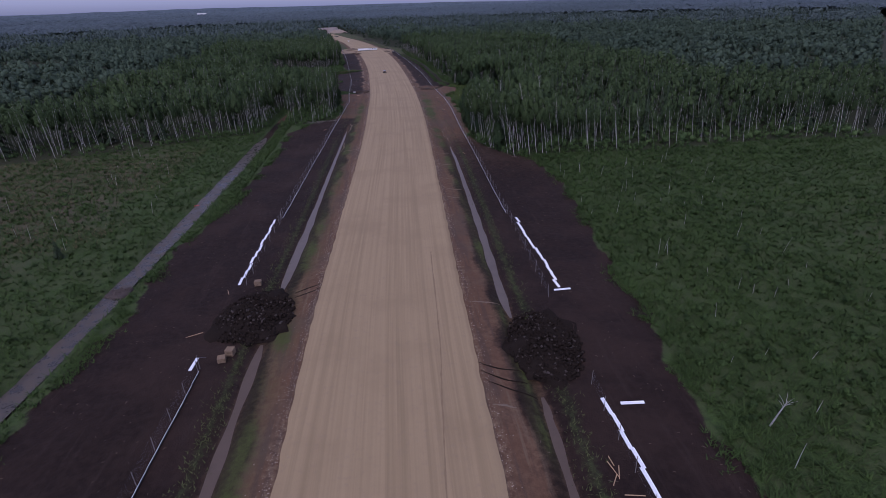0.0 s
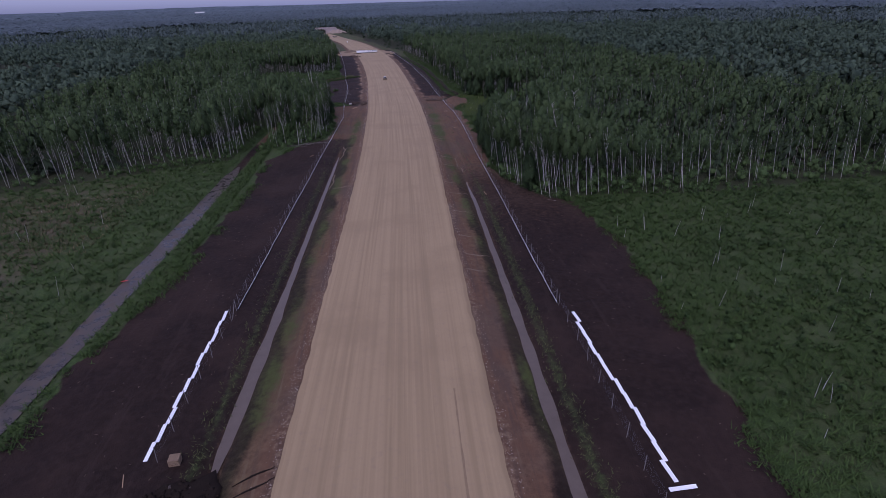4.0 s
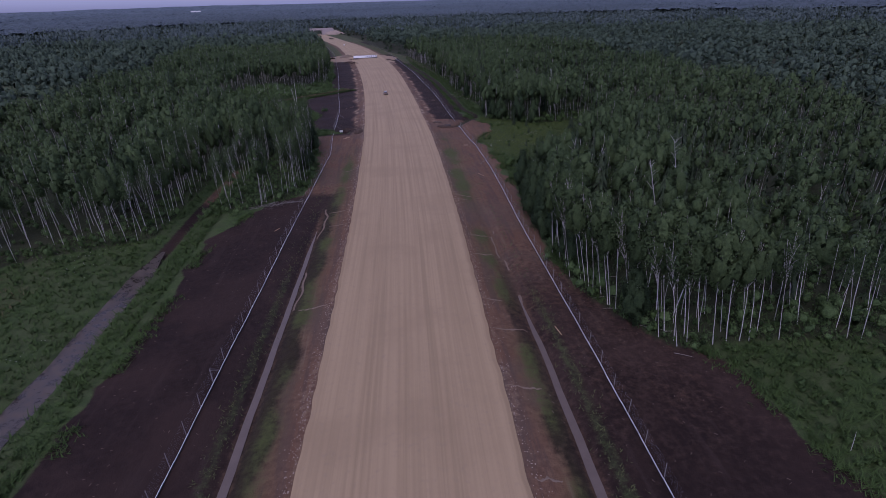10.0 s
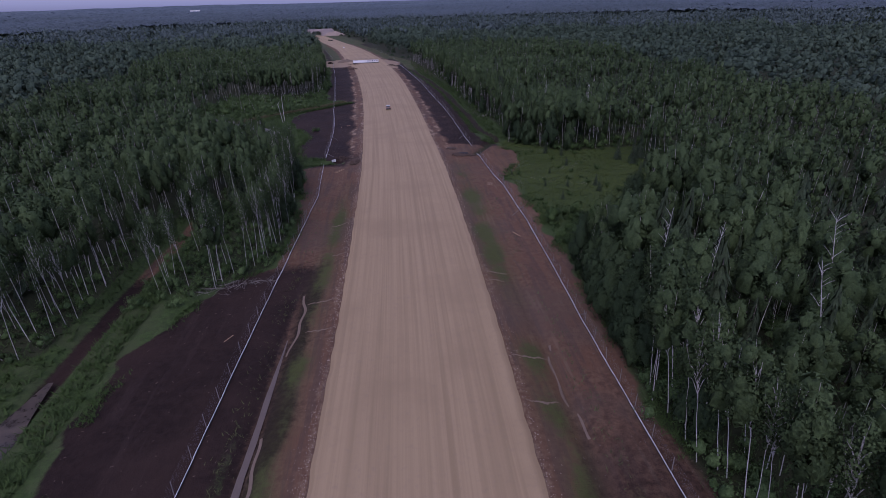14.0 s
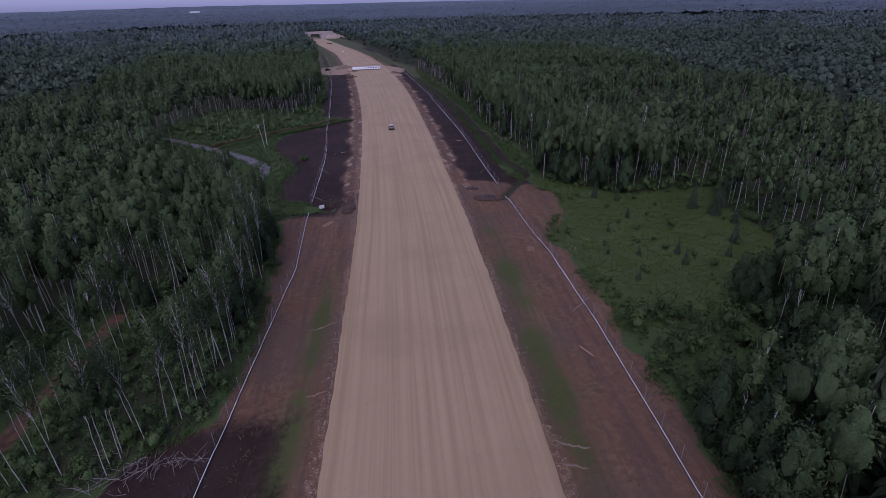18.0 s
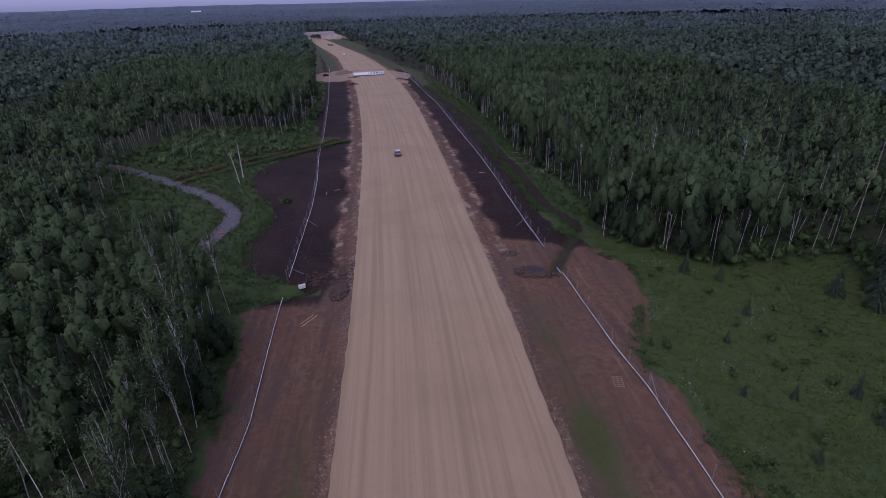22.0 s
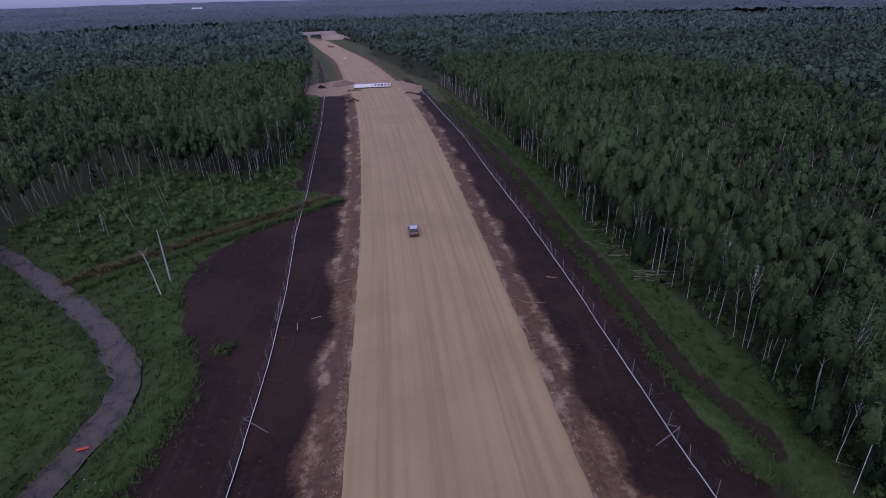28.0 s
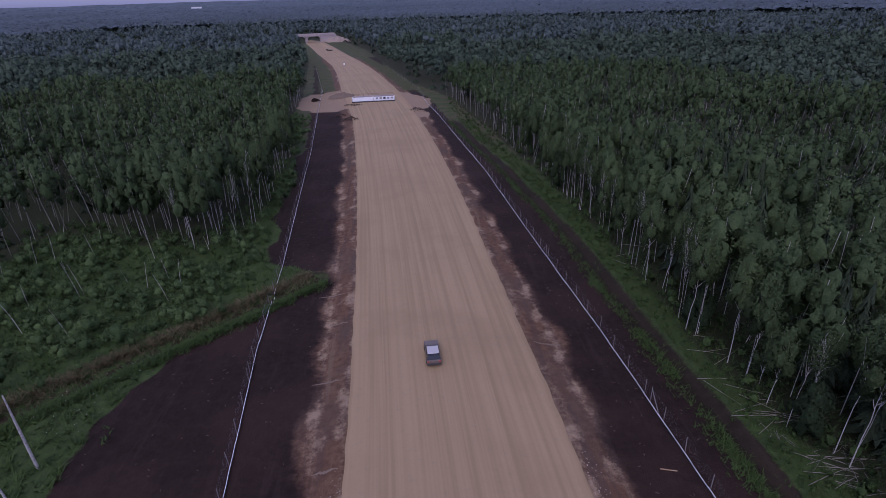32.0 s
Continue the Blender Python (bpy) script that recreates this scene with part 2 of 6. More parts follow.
def ground_material():
    mat, n, l, b = shader("ground_soil_and_grass")
    co = n.new("ShaderNodeTexCoord").outputs["Object"]
    zone = n.new("ShaderNodeSeparateColor")
    l.new(attr(n, "zone").outputs["Color"], zone.inputs[0])
    extra = n.new("ShaderNodeSeparateColor")
    l.new(attr(n, "extra").outputs["Color"], extra.inputs[0])
    n1, n2, n3 = noise_of(n, l, co, 0.22, 6), noise_of(n, l, co, 1.3, 6, 0.65), noise_of(n, l, co, 7.0, 4)
    n4 = noise_of(n, l, co, 0.06, 3)
    peat = mixer(n, l, ramp(n, l, n2, 0.35, 0.7), (0.0135, 0.0077, 0.0064), (0.0245, 0.0149, 0.0118))
    peat = mixer(n, l, ramp(n, l, n1, 0.45, 0.75), peat, (0.0220, 0.0128, 0.0101))
    peat = mixer(n, l, maths(n, l, "MULTIPLY", ramp(n, l, n4, 0.45, 0.62), 0.55), peat, (0.034, 0.0200, 0.0152))
    speck = maths(n, l, "MULTIPLY", ramp(n, l, n3, 0.70, 0.76), ramp(n, l, n1, 0.35, 0.6))
    peat = mixer(n, l, maths(n, l, "MULTIPLY", speck, 0.5), peat, (0.11, 0.085, 0.075))
    clay = mixer(n, l, ramp(n, l, n2, 0.3, 0.7), (0.080, 0.044, 0.0273), (0.128, 0.076, 0.0466))
    clay = mixer(n, l, ramp(n, l, n1, 0.4, 0.7), clay, (0.104, 0.056, 0.0334))
    along = n.new("ShaderNodeMapping")
    along.inputs["Scale"].default_value = (1.0, 0.07, 1.0)
    l.new(co, along.inputs[0])
    track = noise_of(n, l, along.outputs[0], 0.9, 4, 0.6)
    clay = mixer(n, l, maths(n, l, "MULTIPLY", ramp(n, l, track, 0.48, 0.62), 0.55), clay, (0.064, 0.042, 0.033))
    clay = mixer(n, l, maths(n, l, "MULTIPLY", ramp(n, l, track, 0.42, 0.30), 0.55), clay, (0.148, 0.104, 0.0686))
    clay = mixer(n, l, maths(n, l, "MULTIPLY", ramp(n, l, n4, 0.46, 0.62), 0.5), clay, (0.078, 0.056, 0.042))
    peat = mixer(n, l, maths(n, l, "MULTIPLY", ramp(n, l, track, 0.44, 0.32), 0.45), peat, (0.034, 0.022, 0.0180))
    sand = mixer(n, l, n2, (0.190, 0.138, 0.092), (0.300, 0.216, 0.142))
    grass = mixer(n, l, ramp(n, l, n2, 0.3, 0.7), (0.024, 0.042, 0.013), (0.050, 0.081, 0.022))
    grass = mixer(n, l, ramp(n, l, n1, 0.35, 0.7), grass, (0.037, 0.064, 0.018))
    grass = mixer(n, l, maths(n, l, "MULTIPLY", ramp(n, l, n3, 0.55, 0.40), 0.4), grass, (0.022, 0.032, 0.012))
    dry = mixer(n, l, n2, (0.062, 0.052, 0.034), (0.090, 0.074, 0.046))
    olive = mixer(n, l, n2, (0.040, 0.044, 0.015), (0.064, 0.070, 0.021))

    def edge(v, soft=0.22):
        j = maths(n, l, "ADD", maths(n, l, "MULTIPLY", n2, 0.55), maths(n, l, "MULTIPLY", n3, 0.30))
        j = maths(n, l, "SUBTRACT", maths(n, l, "ADD", v, j), 0.42)
        return ramp(n, l, j, 0.5 - soft, 0.5 + soft)
    c = mixer(n, l, edge(zone.outputs[1], 0.3), peat, clay)
    c = mixer(n, l, maths(n, l, "MULTIPLY", edge(zone.outputs[2], 0.16), 0.92), c, sand)
    g = mixer(n, l, maths(n, l, "MULTIPLY", extra.outputs[0], ramp(n, l, n1, 0.35, 0.6)), grass, dry)
    g = mixer(n, l, extra.outputs[1], g, olive)
    c = mixer(n, l, maths(n, l, "MULTIPLY", extra.outputs[1], ramp(n, l, n2, 0.2, 0.75, 0.25, 0.8)), c, olive)
    c = mixer(n, l, edge(zone.outputs[0], 0.2), c, g)
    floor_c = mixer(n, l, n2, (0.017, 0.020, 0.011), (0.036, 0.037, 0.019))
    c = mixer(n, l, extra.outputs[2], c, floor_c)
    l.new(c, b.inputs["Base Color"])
    b.inputs["Roughness"].default_value = 0.85
    b.inputs["Specular IOR Level"].default_value = 0.12
    h = maths(n, l, "ADD", maths(n, l, "MULTIPLY", n3, 0.4), n2)
    bumped(n, l, b, h, 0.7, 0.18)
    return mat


def road_material():
    mat, n, l, b = shader("compacted_sandy_gravel")
    sep = n.new("ShaderNodeSeparateXYZ")
    l.new(attr(n, "road").outputs["Vector"], sep.inputs[0])
    comb = n.new("ShaderNodeCombineXYZ")
    l.new(sep.outputs[0], comb.inputs[0])
    l.new(maths(n, l, "MULTIPLY", sep.outputs[1], 0.010), comb.inputs[1])
    broad = noise_of(n, l, comb.outputs[0], 0.55, 3)
    streak = noise_of(n, l, comb.outputs[0], 1.5, 4, 0.6)
    co = n.new("ShaderNodeTexCoord").outputs["Object"]
    big, fine, grit = noise_of(n, l, co, 0.07, 4), noise_of(n, l, co, 1.6, 6), noise_of(n, l, co, 14, 3)
    c = mixer(n, l, ramp(n, l, streak, 0.36, 0.64), (0.224, 0.157, 0.0855), (0.285, 0.202, 0.1125))
    c = mixer(n, l, maths(n, l, "MULTIPLY", ramp(n, l, broad, 0.40, 0.66), 0.6), c, (0.300, 0.214, 0.1206))
    c = mixer(n, l, maths(n, l, "MULTIPLY", ramp(n, l, big, 0.45, 0.7), 0.55), c, (0.212, 0.147, 0.0810))
    c = mixer(n, l, maths(n, l, "MULTIPLY", ramp(n, l, fine, 0.5, 0.8), 0.35), c, (0.185, 0.132, 0.096))
    c = mixer(n, l, maths(n, l, "MULTIPLY", ramp(n, l, grit, 0.62, 0.75), 0.5), c, (0.34, 0.275, 0.205))
    l.new(c, b.inputs["Base Color"])
    b.inputs["Roughness"].default_value = 0.8
    b.inputs["Specular IOR Level"].default_value = 0.3
    bumped(n, l, b, maths(n, l, "ADD", fine, maths(n, l, "MULTIPLY", streak, 0.3)), 0.3, 0.05)
    return mat


def leaf_material(name, dark, light, per_object=False, fine=1.0, vary=0.22, deep=0.62):
    mat, n, l, b = shader(name)
    f = n.new("ShaderNodeObjectInfo").outputs["Random"] if per_object else attr(n, "tint").outputs["Fac"]
    isl = n.new("ShaderNodeNewGeometry").outputs["Random Per Island"]
    c = mixer(n, l, f, dark, light)
    c = mixer(n, l, maths(n, l, "MULTIPLY", isl, vary), c, tuple(a * k for a, k in zip(light, (1.5, 1.4, 1.25))))
    co = n.new("ShaderNodeTexCoord").outputs["Object"]
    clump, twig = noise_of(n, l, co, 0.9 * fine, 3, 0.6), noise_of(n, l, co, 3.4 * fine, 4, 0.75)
    # noise paints shaded gaps between leaves and brighter tips into the colour
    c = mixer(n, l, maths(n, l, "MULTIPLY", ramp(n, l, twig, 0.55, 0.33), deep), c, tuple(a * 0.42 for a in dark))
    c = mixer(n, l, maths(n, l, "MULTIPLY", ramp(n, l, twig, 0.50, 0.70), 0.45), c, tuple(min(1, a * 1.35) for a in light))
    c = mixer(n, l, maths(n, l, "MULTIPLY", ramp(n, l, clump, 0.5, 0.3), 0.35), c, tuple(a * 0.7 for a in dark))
    l.new(c, b.inputs["Base Color"])
    b.inputs["Roughness"].default_value = 0.7
    b.inputs["Specular IOR Level"].default_value = 0.12
    bumped(n, l, b, twig, 0.45, 0.25 / fine)
    # thin leaves let light through
    thin, both = n.new("ShaderNodeBsdfTranslucent"), n.new("ShaderNodeMixShader")
    l.new(c, thin.inputs[0])
    both.inputs[0].default_value = 0.2
    l.new(b.outputs[0], both.inputs[1])
    l.new(thin.outputs[0], both.inputs[2])
    l.new(both.outputs[0], n["Material Output"].inputs[0])
    return mat


def birch_bark():
    mat, n, l, b = shader("birch_bark")
    co = n.new("ShaderNodeTexCoord").outputs["Object"]
    st = n.new("ShaderNodeMapping")
    st.inputs["Scale"].default_value = (2.0, 2.0, 5.0)
    l.new(co, st.inputs[0])
    v = noise_of(n, l, st.outputs[0], 1.4, 4, 0.7)
    c = mixer(n, l, ramp(n, l, v, 0.50, 0.66), (0.37, 0.355, 0.33), (0.085, 0.076, 0.07))
    l.new(c, b.inputs["Base Color"])
    b.inputs["Roughness"].default_value = 0.75
    return mat


def water_material():
    mat, n, l, b = shader("murky_ditch_water")
    co = n.new("ShaderNodeTexCoord").outputs["Object"]
    v = noise_of(n, l, co, 0.7, 6, 0.7)
    l.new(mixer(n, l, ramp(n, l, v, 0.38, 0.62), (0.030, 0.023, 0.018), (0.075, 0.057, 0.044)), b.inputs["Base Color"])
    l.new(ramp(n, l, v, 0.35, 0.65, 0.2, 0.6), b.inputs["Roughness"])
    b.inputs["Specular IOR Level"].default_value = 0.3
    bumped(n, l, b, noise_of(n, l, co, 6, 2), 0.08, 0.03)
    return mat


GROUND, ROAD, WATER, BARK = ground_material(), road_material(), water_material(), birch_bark()
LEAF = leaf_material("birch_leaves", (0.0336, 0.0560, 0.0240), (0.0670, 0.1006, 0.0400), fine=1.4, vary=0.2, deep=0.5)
# leaf colour shifted a little towards blue for haze
LEAF_FAR = leaf_material("hazed_birch_leaves", (0.042, 0.065, 0.045), (0.080, 0.114, 0.074), fine=0.8, vary=0.15, deep=0.45)
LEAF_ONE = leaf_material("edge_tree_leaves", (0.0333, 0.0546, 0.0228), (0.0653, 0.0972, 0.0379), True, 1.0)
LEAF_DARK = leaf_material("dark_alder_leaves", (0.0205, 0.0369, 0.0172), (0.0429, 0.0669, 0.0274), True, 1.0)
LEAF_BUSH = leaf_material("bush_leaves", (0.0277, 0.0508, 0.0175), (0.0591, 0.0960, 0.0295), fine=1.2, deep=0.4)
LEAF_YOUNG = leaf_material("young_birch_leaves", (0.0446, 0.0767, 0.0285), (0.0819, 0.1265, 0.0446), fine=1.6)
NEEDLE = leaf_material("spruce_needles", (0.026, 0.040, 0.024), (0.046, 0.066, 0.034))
BLADES = leaf_material("tall_grass", (0.030, 0.052, 0.016), (0.052, 0.086, 0.024), fine=0.5, deep=0.25)
MEADOW = leaf_material("mown_meadow_grass", (0.042, 0.062, 0.015), (0.072, 0.100, 0.022), fine=0.5, deep=0.2)
FERN = leaf_material("fern_fronds", (0.026, 0.044, 0.016), (0.050, 0.080, 0.026), fine=0.5, deep=0.3)
WEED = leaf_material("ditch_weeds", (0.045, 0.048, 0.022), (0.082, 0.092, 0.038))
REED = leaf_material("dry_reed", (0.075, 0.066, 0.036), (0.135, 0.115, 0.062))
DEADBARK = plain("dry_pale_bark", (0.22, 0.195, 0.17), 0.85)
GREYBARK = plain("grey_bark", (0.16, 0.145, 0.13), 0.85)
WHITE = plain("white_barrier_sheet", (0.80, 0.80, 0.84), 0.35, 0.0, 0.06, 1.0)
SHEETDARK = plain("dark_sheet_face", (0.035, 0.035, 0.045), 0.5, 0.0, 0.1, 1.0)
STEEL = plain("galvanised_steel", (0.26, 0.27, 0.32), 0.5, 0.5, 0.15)
POSTGREY = plain("grey_post_timber", (0.15, 0.138, 0.13), 0.8)
TIMBER = plain("pale_sawn_timber", (0.36, 0.24, 0.14), 0.8)
CRATEWOOD = plain("raw_brown_timber", (0.17, 0.115, 0.072), 0.8)
PEAT = plain("wet_black_peat", (0.0165, 0.0118, 0.0095), 0.95, 0, 0.6, 1.2, 0.06)
RILLSAND = plain("pale_washed_sand", (0.150, 0.112, 0.084), 0.9, 0, 0.3, 1.5, 0.1)
PETAL = plain("white_petals", (0.55, 0.55, 0.50), 0.7, 0, 0.2)
CHIP = leaf_material("wood_chips", (0.045, 0.033, 0.028), (0.10, 0.076, 0.060), True)
DRYMUD = plain("drying_ditch_mud", (0.088, 0.063, 0.049), 0.65, 0, 0.25, 0.7, 0.2)
WETMUD = plain("wet_ditch_mud", (0.092, 0.069, 0.054), 0.4, 0, 0.45, 0.8, 0.35)
PRESSED = plain("pressed_damp_sand", (0.200, 0.140, 0.085), 0.9, 0, 0.25, 2.0, 0.2)
MUD = plain("dark_track_mud", (0.048, 0.035, 0.031), 0.8, 0, 0.4, 2.0)
BRIDGEGREY = plain("pinkish_bridge_concrete", (0.30, 0.255, 0.235), 0.85, 0, 0.15, 0.3)
CONCRETE = plain("pale_concrete", (0.50, 0.48, 0.46), 0.8, 0, 0.15, 0.6)
STONE = plain("broken_stone", (0.074, 0.052, 0.040), 0.9, 0, 0.5, 2.0, 0.15)
PALESTONE = plain("pale_gravel_stone", (0.27, 0.215, 0.175), 0.85, 0, 0.35, 2.0)
BLACKPIPE = plain("black_plastic_pipe", (0.018, 0.018, 0.021), 0.75, 0, 0.2)
PALEROOF = plain("pale_roof_tone", (0.42, 0.40, 0.39), 0.35, 0.2, 0.1)
PAINT = plain("dull_brown_car_paint", (0.13, 0.10, 0.08), 0.35, 0.2, 0.1)
GLASS = plain("dark_car_glass", (0.015, 0.017, 0.02), 0.08, 0, 0.1)
RUBBER = plain("black_rubber", (0.018, 0.018, 0.018), 0.85, 0, 0.2)
LAMPRED = plain("red_lamp_plastic", (0.35, 0.03, 0.025), 0.3, 0, 0.1)
REDPAINT = plain("red_painted_metal", (0.45, 0.04, 0.03), 0.5, 0, 0.1)
DARKSTEEL = plain("dark_machine_steel", (0.055, 0.05, 0.048), 0.55, 0.4, 0.2)
ROOFWHITE = plain("white_metal_cladding", (0.72, 0.72, 0.72), 0.5, 0, 0.05)
# haze of the distance is painted into these two base colours
CANOPY = leaf_material("hazed_woodland", (0.044, 0.062, 0.064), (0.100, 0.130, 0.150), fine=0.3)
LEAF_HAZED = leaf_material("hazed_far_leaves", (0.052, 0.075, 0.069), (0.102, 0.134, 0.124), fine=0.6, vary=0.1, deep=0.35)


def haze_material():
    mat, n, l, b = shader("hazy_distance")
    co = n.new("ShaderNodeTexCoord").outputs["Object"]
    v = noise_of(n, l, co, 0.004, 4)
    # haze brightness is given as emission, not lit by the sky
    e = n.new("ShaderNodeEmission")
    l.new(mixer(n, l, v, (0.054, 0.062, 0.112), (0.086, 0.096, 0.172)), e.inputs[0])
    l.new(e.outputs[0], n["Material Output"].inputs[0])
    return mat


HAZE = haze_material()


# ---- mesh helpers ----
def mesh_of(name, verts, faces, mats, face_mat=None, smooth=False, normals=None):
    """A mesh from numpy arrays: verts n x 3, faces m x k (all of one size); normals: soft foliage normals by vertex."""
    me = bpy.data.meshes.new(name)
    verts, faces = np.asarray(verts, np.float32), np.asarray(faces, np.int32)
    k = faces.shape[1]
    me.vertices.add(len(verts))
    me.vertices.foreach_set("co", verts.ravel())
    me.loops.add(faces.size)
    me.loops.foreach_set("vertex_index", faces.ravel())
    me.polygons.add(len(faces))
    me.polygons.foreach_set("loop_start", np.arange(0, faces.size, k, dtype=np.int32))
    if face_mat is not None:
        me.polygons.foreach_set("material_index", np.asarray(face_mat, np.int32))
    for m in (mats if isinstance(mats, (list, tuple)) else [mats]):
        me.materials.append(m)
    me.update(calc_edges=True)
    if smooth or normals is not None:
        me.polygons.foreach_set("use_smooth", np.ones(len(faces), bool))
    if normals is not None:
        a = me.attributes.new("custom_normal", "FLOAT_VECTOR", "POINT")
        a.data.foreach_set("vector", np.asarray(normals, np.float32).ravel())
    return me


def colours(me, name, rgb):
    a = me.attributes.new(name, "FLOAT_COLOR", "POINT")
    a.data.foreach_set("color", np.column_stack([rgb, np.ones(len(rgb))]).astype(np.float32).ravel())


def floats(me, name, v):
    a = me.attributes.new(name, "FLOAT", "POINT")
    a.data.foreach_set("value", np.asarray(v, np.float32))


def grid_faces(nr, nc):
    i = np.arange(nr * nc).reshape(nr, nc)
    return np.stack([i[:-1, :-1], i[:-1, 1:], i[1:, 1:], i[1:, :-1]], -1).reshape(-1, 4)


def part(name, bm, material, parent, label="", m=None):
    """One mesh object from a bmesh (or a ready mesh) under a thing."""
    if isinstance(bm, bmesh.types.BMesh):
        me = bpy.data.meshes.new(name)
        bm.to_mesh(me)
        bm.free()
        me.materials.append(material)
    else:
        me = bm
    ob = new(name, me)
    ob.parent = parent
    if m is not None:
        ob.matrix_basis = m
    if label:
        tagged(ob, label)
    return ob


def thing(name, m, label, category, group="", kind=""):
    ob = new(name)
    ob.empty_display_size = 0.2
    ob.matrix_basis = m
    return tagged(ob, label, category, group, kind)


def box(bm, sx, sy, sz, m=None, bevel=0.0):
    r = bmesh.ops.create_cube(bm, size=1.0, matrix=(m or Matrix()) @ Matrix.Diagonal((sx, sy, sz, 1)))
    if bevel:
        edges = list({e for v in r["verts"] for e in v.link_edges})
        bmesh.ops.bevel(bm, geom=edges, offset=bevel, segments=1, affect="EDGES")
    return bm


def boxes(*items):
    bm = bmesh.new()
    for sx, sy, sz, m, bv in items:
        box(bm, sx, sy, sz, m, bv)
    return bm


def tube(pts, radii, sides=6):
    """Vertices and quads of a bent tapering tube, in numpy."""
    pts, n = np.asarray(pts, float), len(pts)
    a = np.arange(sides) * 2 * np.pi / sides
    out = []
    for i in range(n):
        d = pts[min(i + 1, n - 1)] - pts[max(i - 1, 0)]
        d = d / (np.linalg.norm(d) + 1e-9)
        e1 = np.cross(d, [0.31, 0.95, 0.05])
        e1 /= np.linalg.norm(e1)
        e2 = np.cross(d, e1)
        out.append(pts[i] + radii[i] * (np.cos(a)[:, None] * e1 + np.sin(a)[:, None] * e2))
    i = np.arange(n * sides).reshape(n, sides)
    j = np.roll(i, -1, 1)
    f = np.stack([i[:-1], j[:-1], j[1:], i[1:]], -1).reshape(-1, 4)
    return np.concatenate(out), f


def join_tubes(list_of):
    vs, fs, k = [], [], 0
    for v, f in list_of:
        vs.append(v)
        fs.append(f + k)
        k += len(v)
    return np.concatenate(vs), np.concatenate(fs)


# ---- ground: one sheet to the horizon ----
def spread(lo, hi, step, far, grow):
    inner = list(np.arange(lo, hi, step))
    s, v, up = step, hi, []
    while v < far:
        up.append(v)
        s *= grow
        v += s
    return np.array(inner + up + [far])


def forest_mask(x, y):
    """1 where trees stand."""
    u = x - road_mid(y)
    wob = 2.2 * wave(x, y, 11.0, 0.4)
    # western side
    field_w = np.where(x < -57, 165 + (x + 110) * 0.36, 184 + (x + 57) * 0.5)
    west = (x < -47.5) & (y > field_w + wob) & (y < 262)
    west |= (x < -43.5) & (y > 240) & (y < 272)
    west |= (x < -37 + 0.5 * wob) & (y > 258) & (y < 283 + 0.6 * wob)
    west |= (x < np.minimum(soil_l(y) - 1.0, -22.5)) & (x > -39) & (y > 203 + 0.25 * np.abs(x + 34) + 0.3 * wob) & (y < 269)
    west |= (x < -36) & (y > 236) & (y < 266)
    west |= (x < np.interp(y, [255, 325, 345, 400], [-60, -66, -82, -76]) + wob) & (y > 255) & (y < 400)
    west |= (x < np.interp(y, [376, 385, 395, 430, 456, 474, 545, 660, 860, 1100], [-46, -40, -36, -37.5, -41, -46.5, -53, -69, -113, -190])) & (y > 385 + 0.35 * np.maximum(-x - 60, 0) + wob)
    # eastern side
    east = (x > 33) & (y > 142.5 + wob) & (y < 205)
    east |= (x > np.interp(y, [143, 147, 155, 165, 240], [33, 31, 27.2, 25.0, 28.5])) & (y > 143) & (y < 204 + 0.7 * wob)
    east |= (x > 46 + wob) & (y >= 200) & (y < 228 + wob)
    east |= (x > 66 + wob) & (y >= 225) & (y < 275)
    east |= (x > np.interp(y, [271, 279, 286, 304, 322, 337, 380, 418, 462, 528, 573, 660, 760, 860, 1100], [47, 40, 33, 35.5, 33.5, 29.5, 28.7, 26, 21.3, 13, -3, -20, -37, -66, -110])) & (y > 273 + 0.5 * wob)
    far = (y > 895) & (np.abs(u) > 0)
    clearing = np.hypot((x + 352) / 52, (y - 764) / 24) < 1 + 0.1 * wave(x, y, 9.0)
    return (west | east | far) & ~clearing


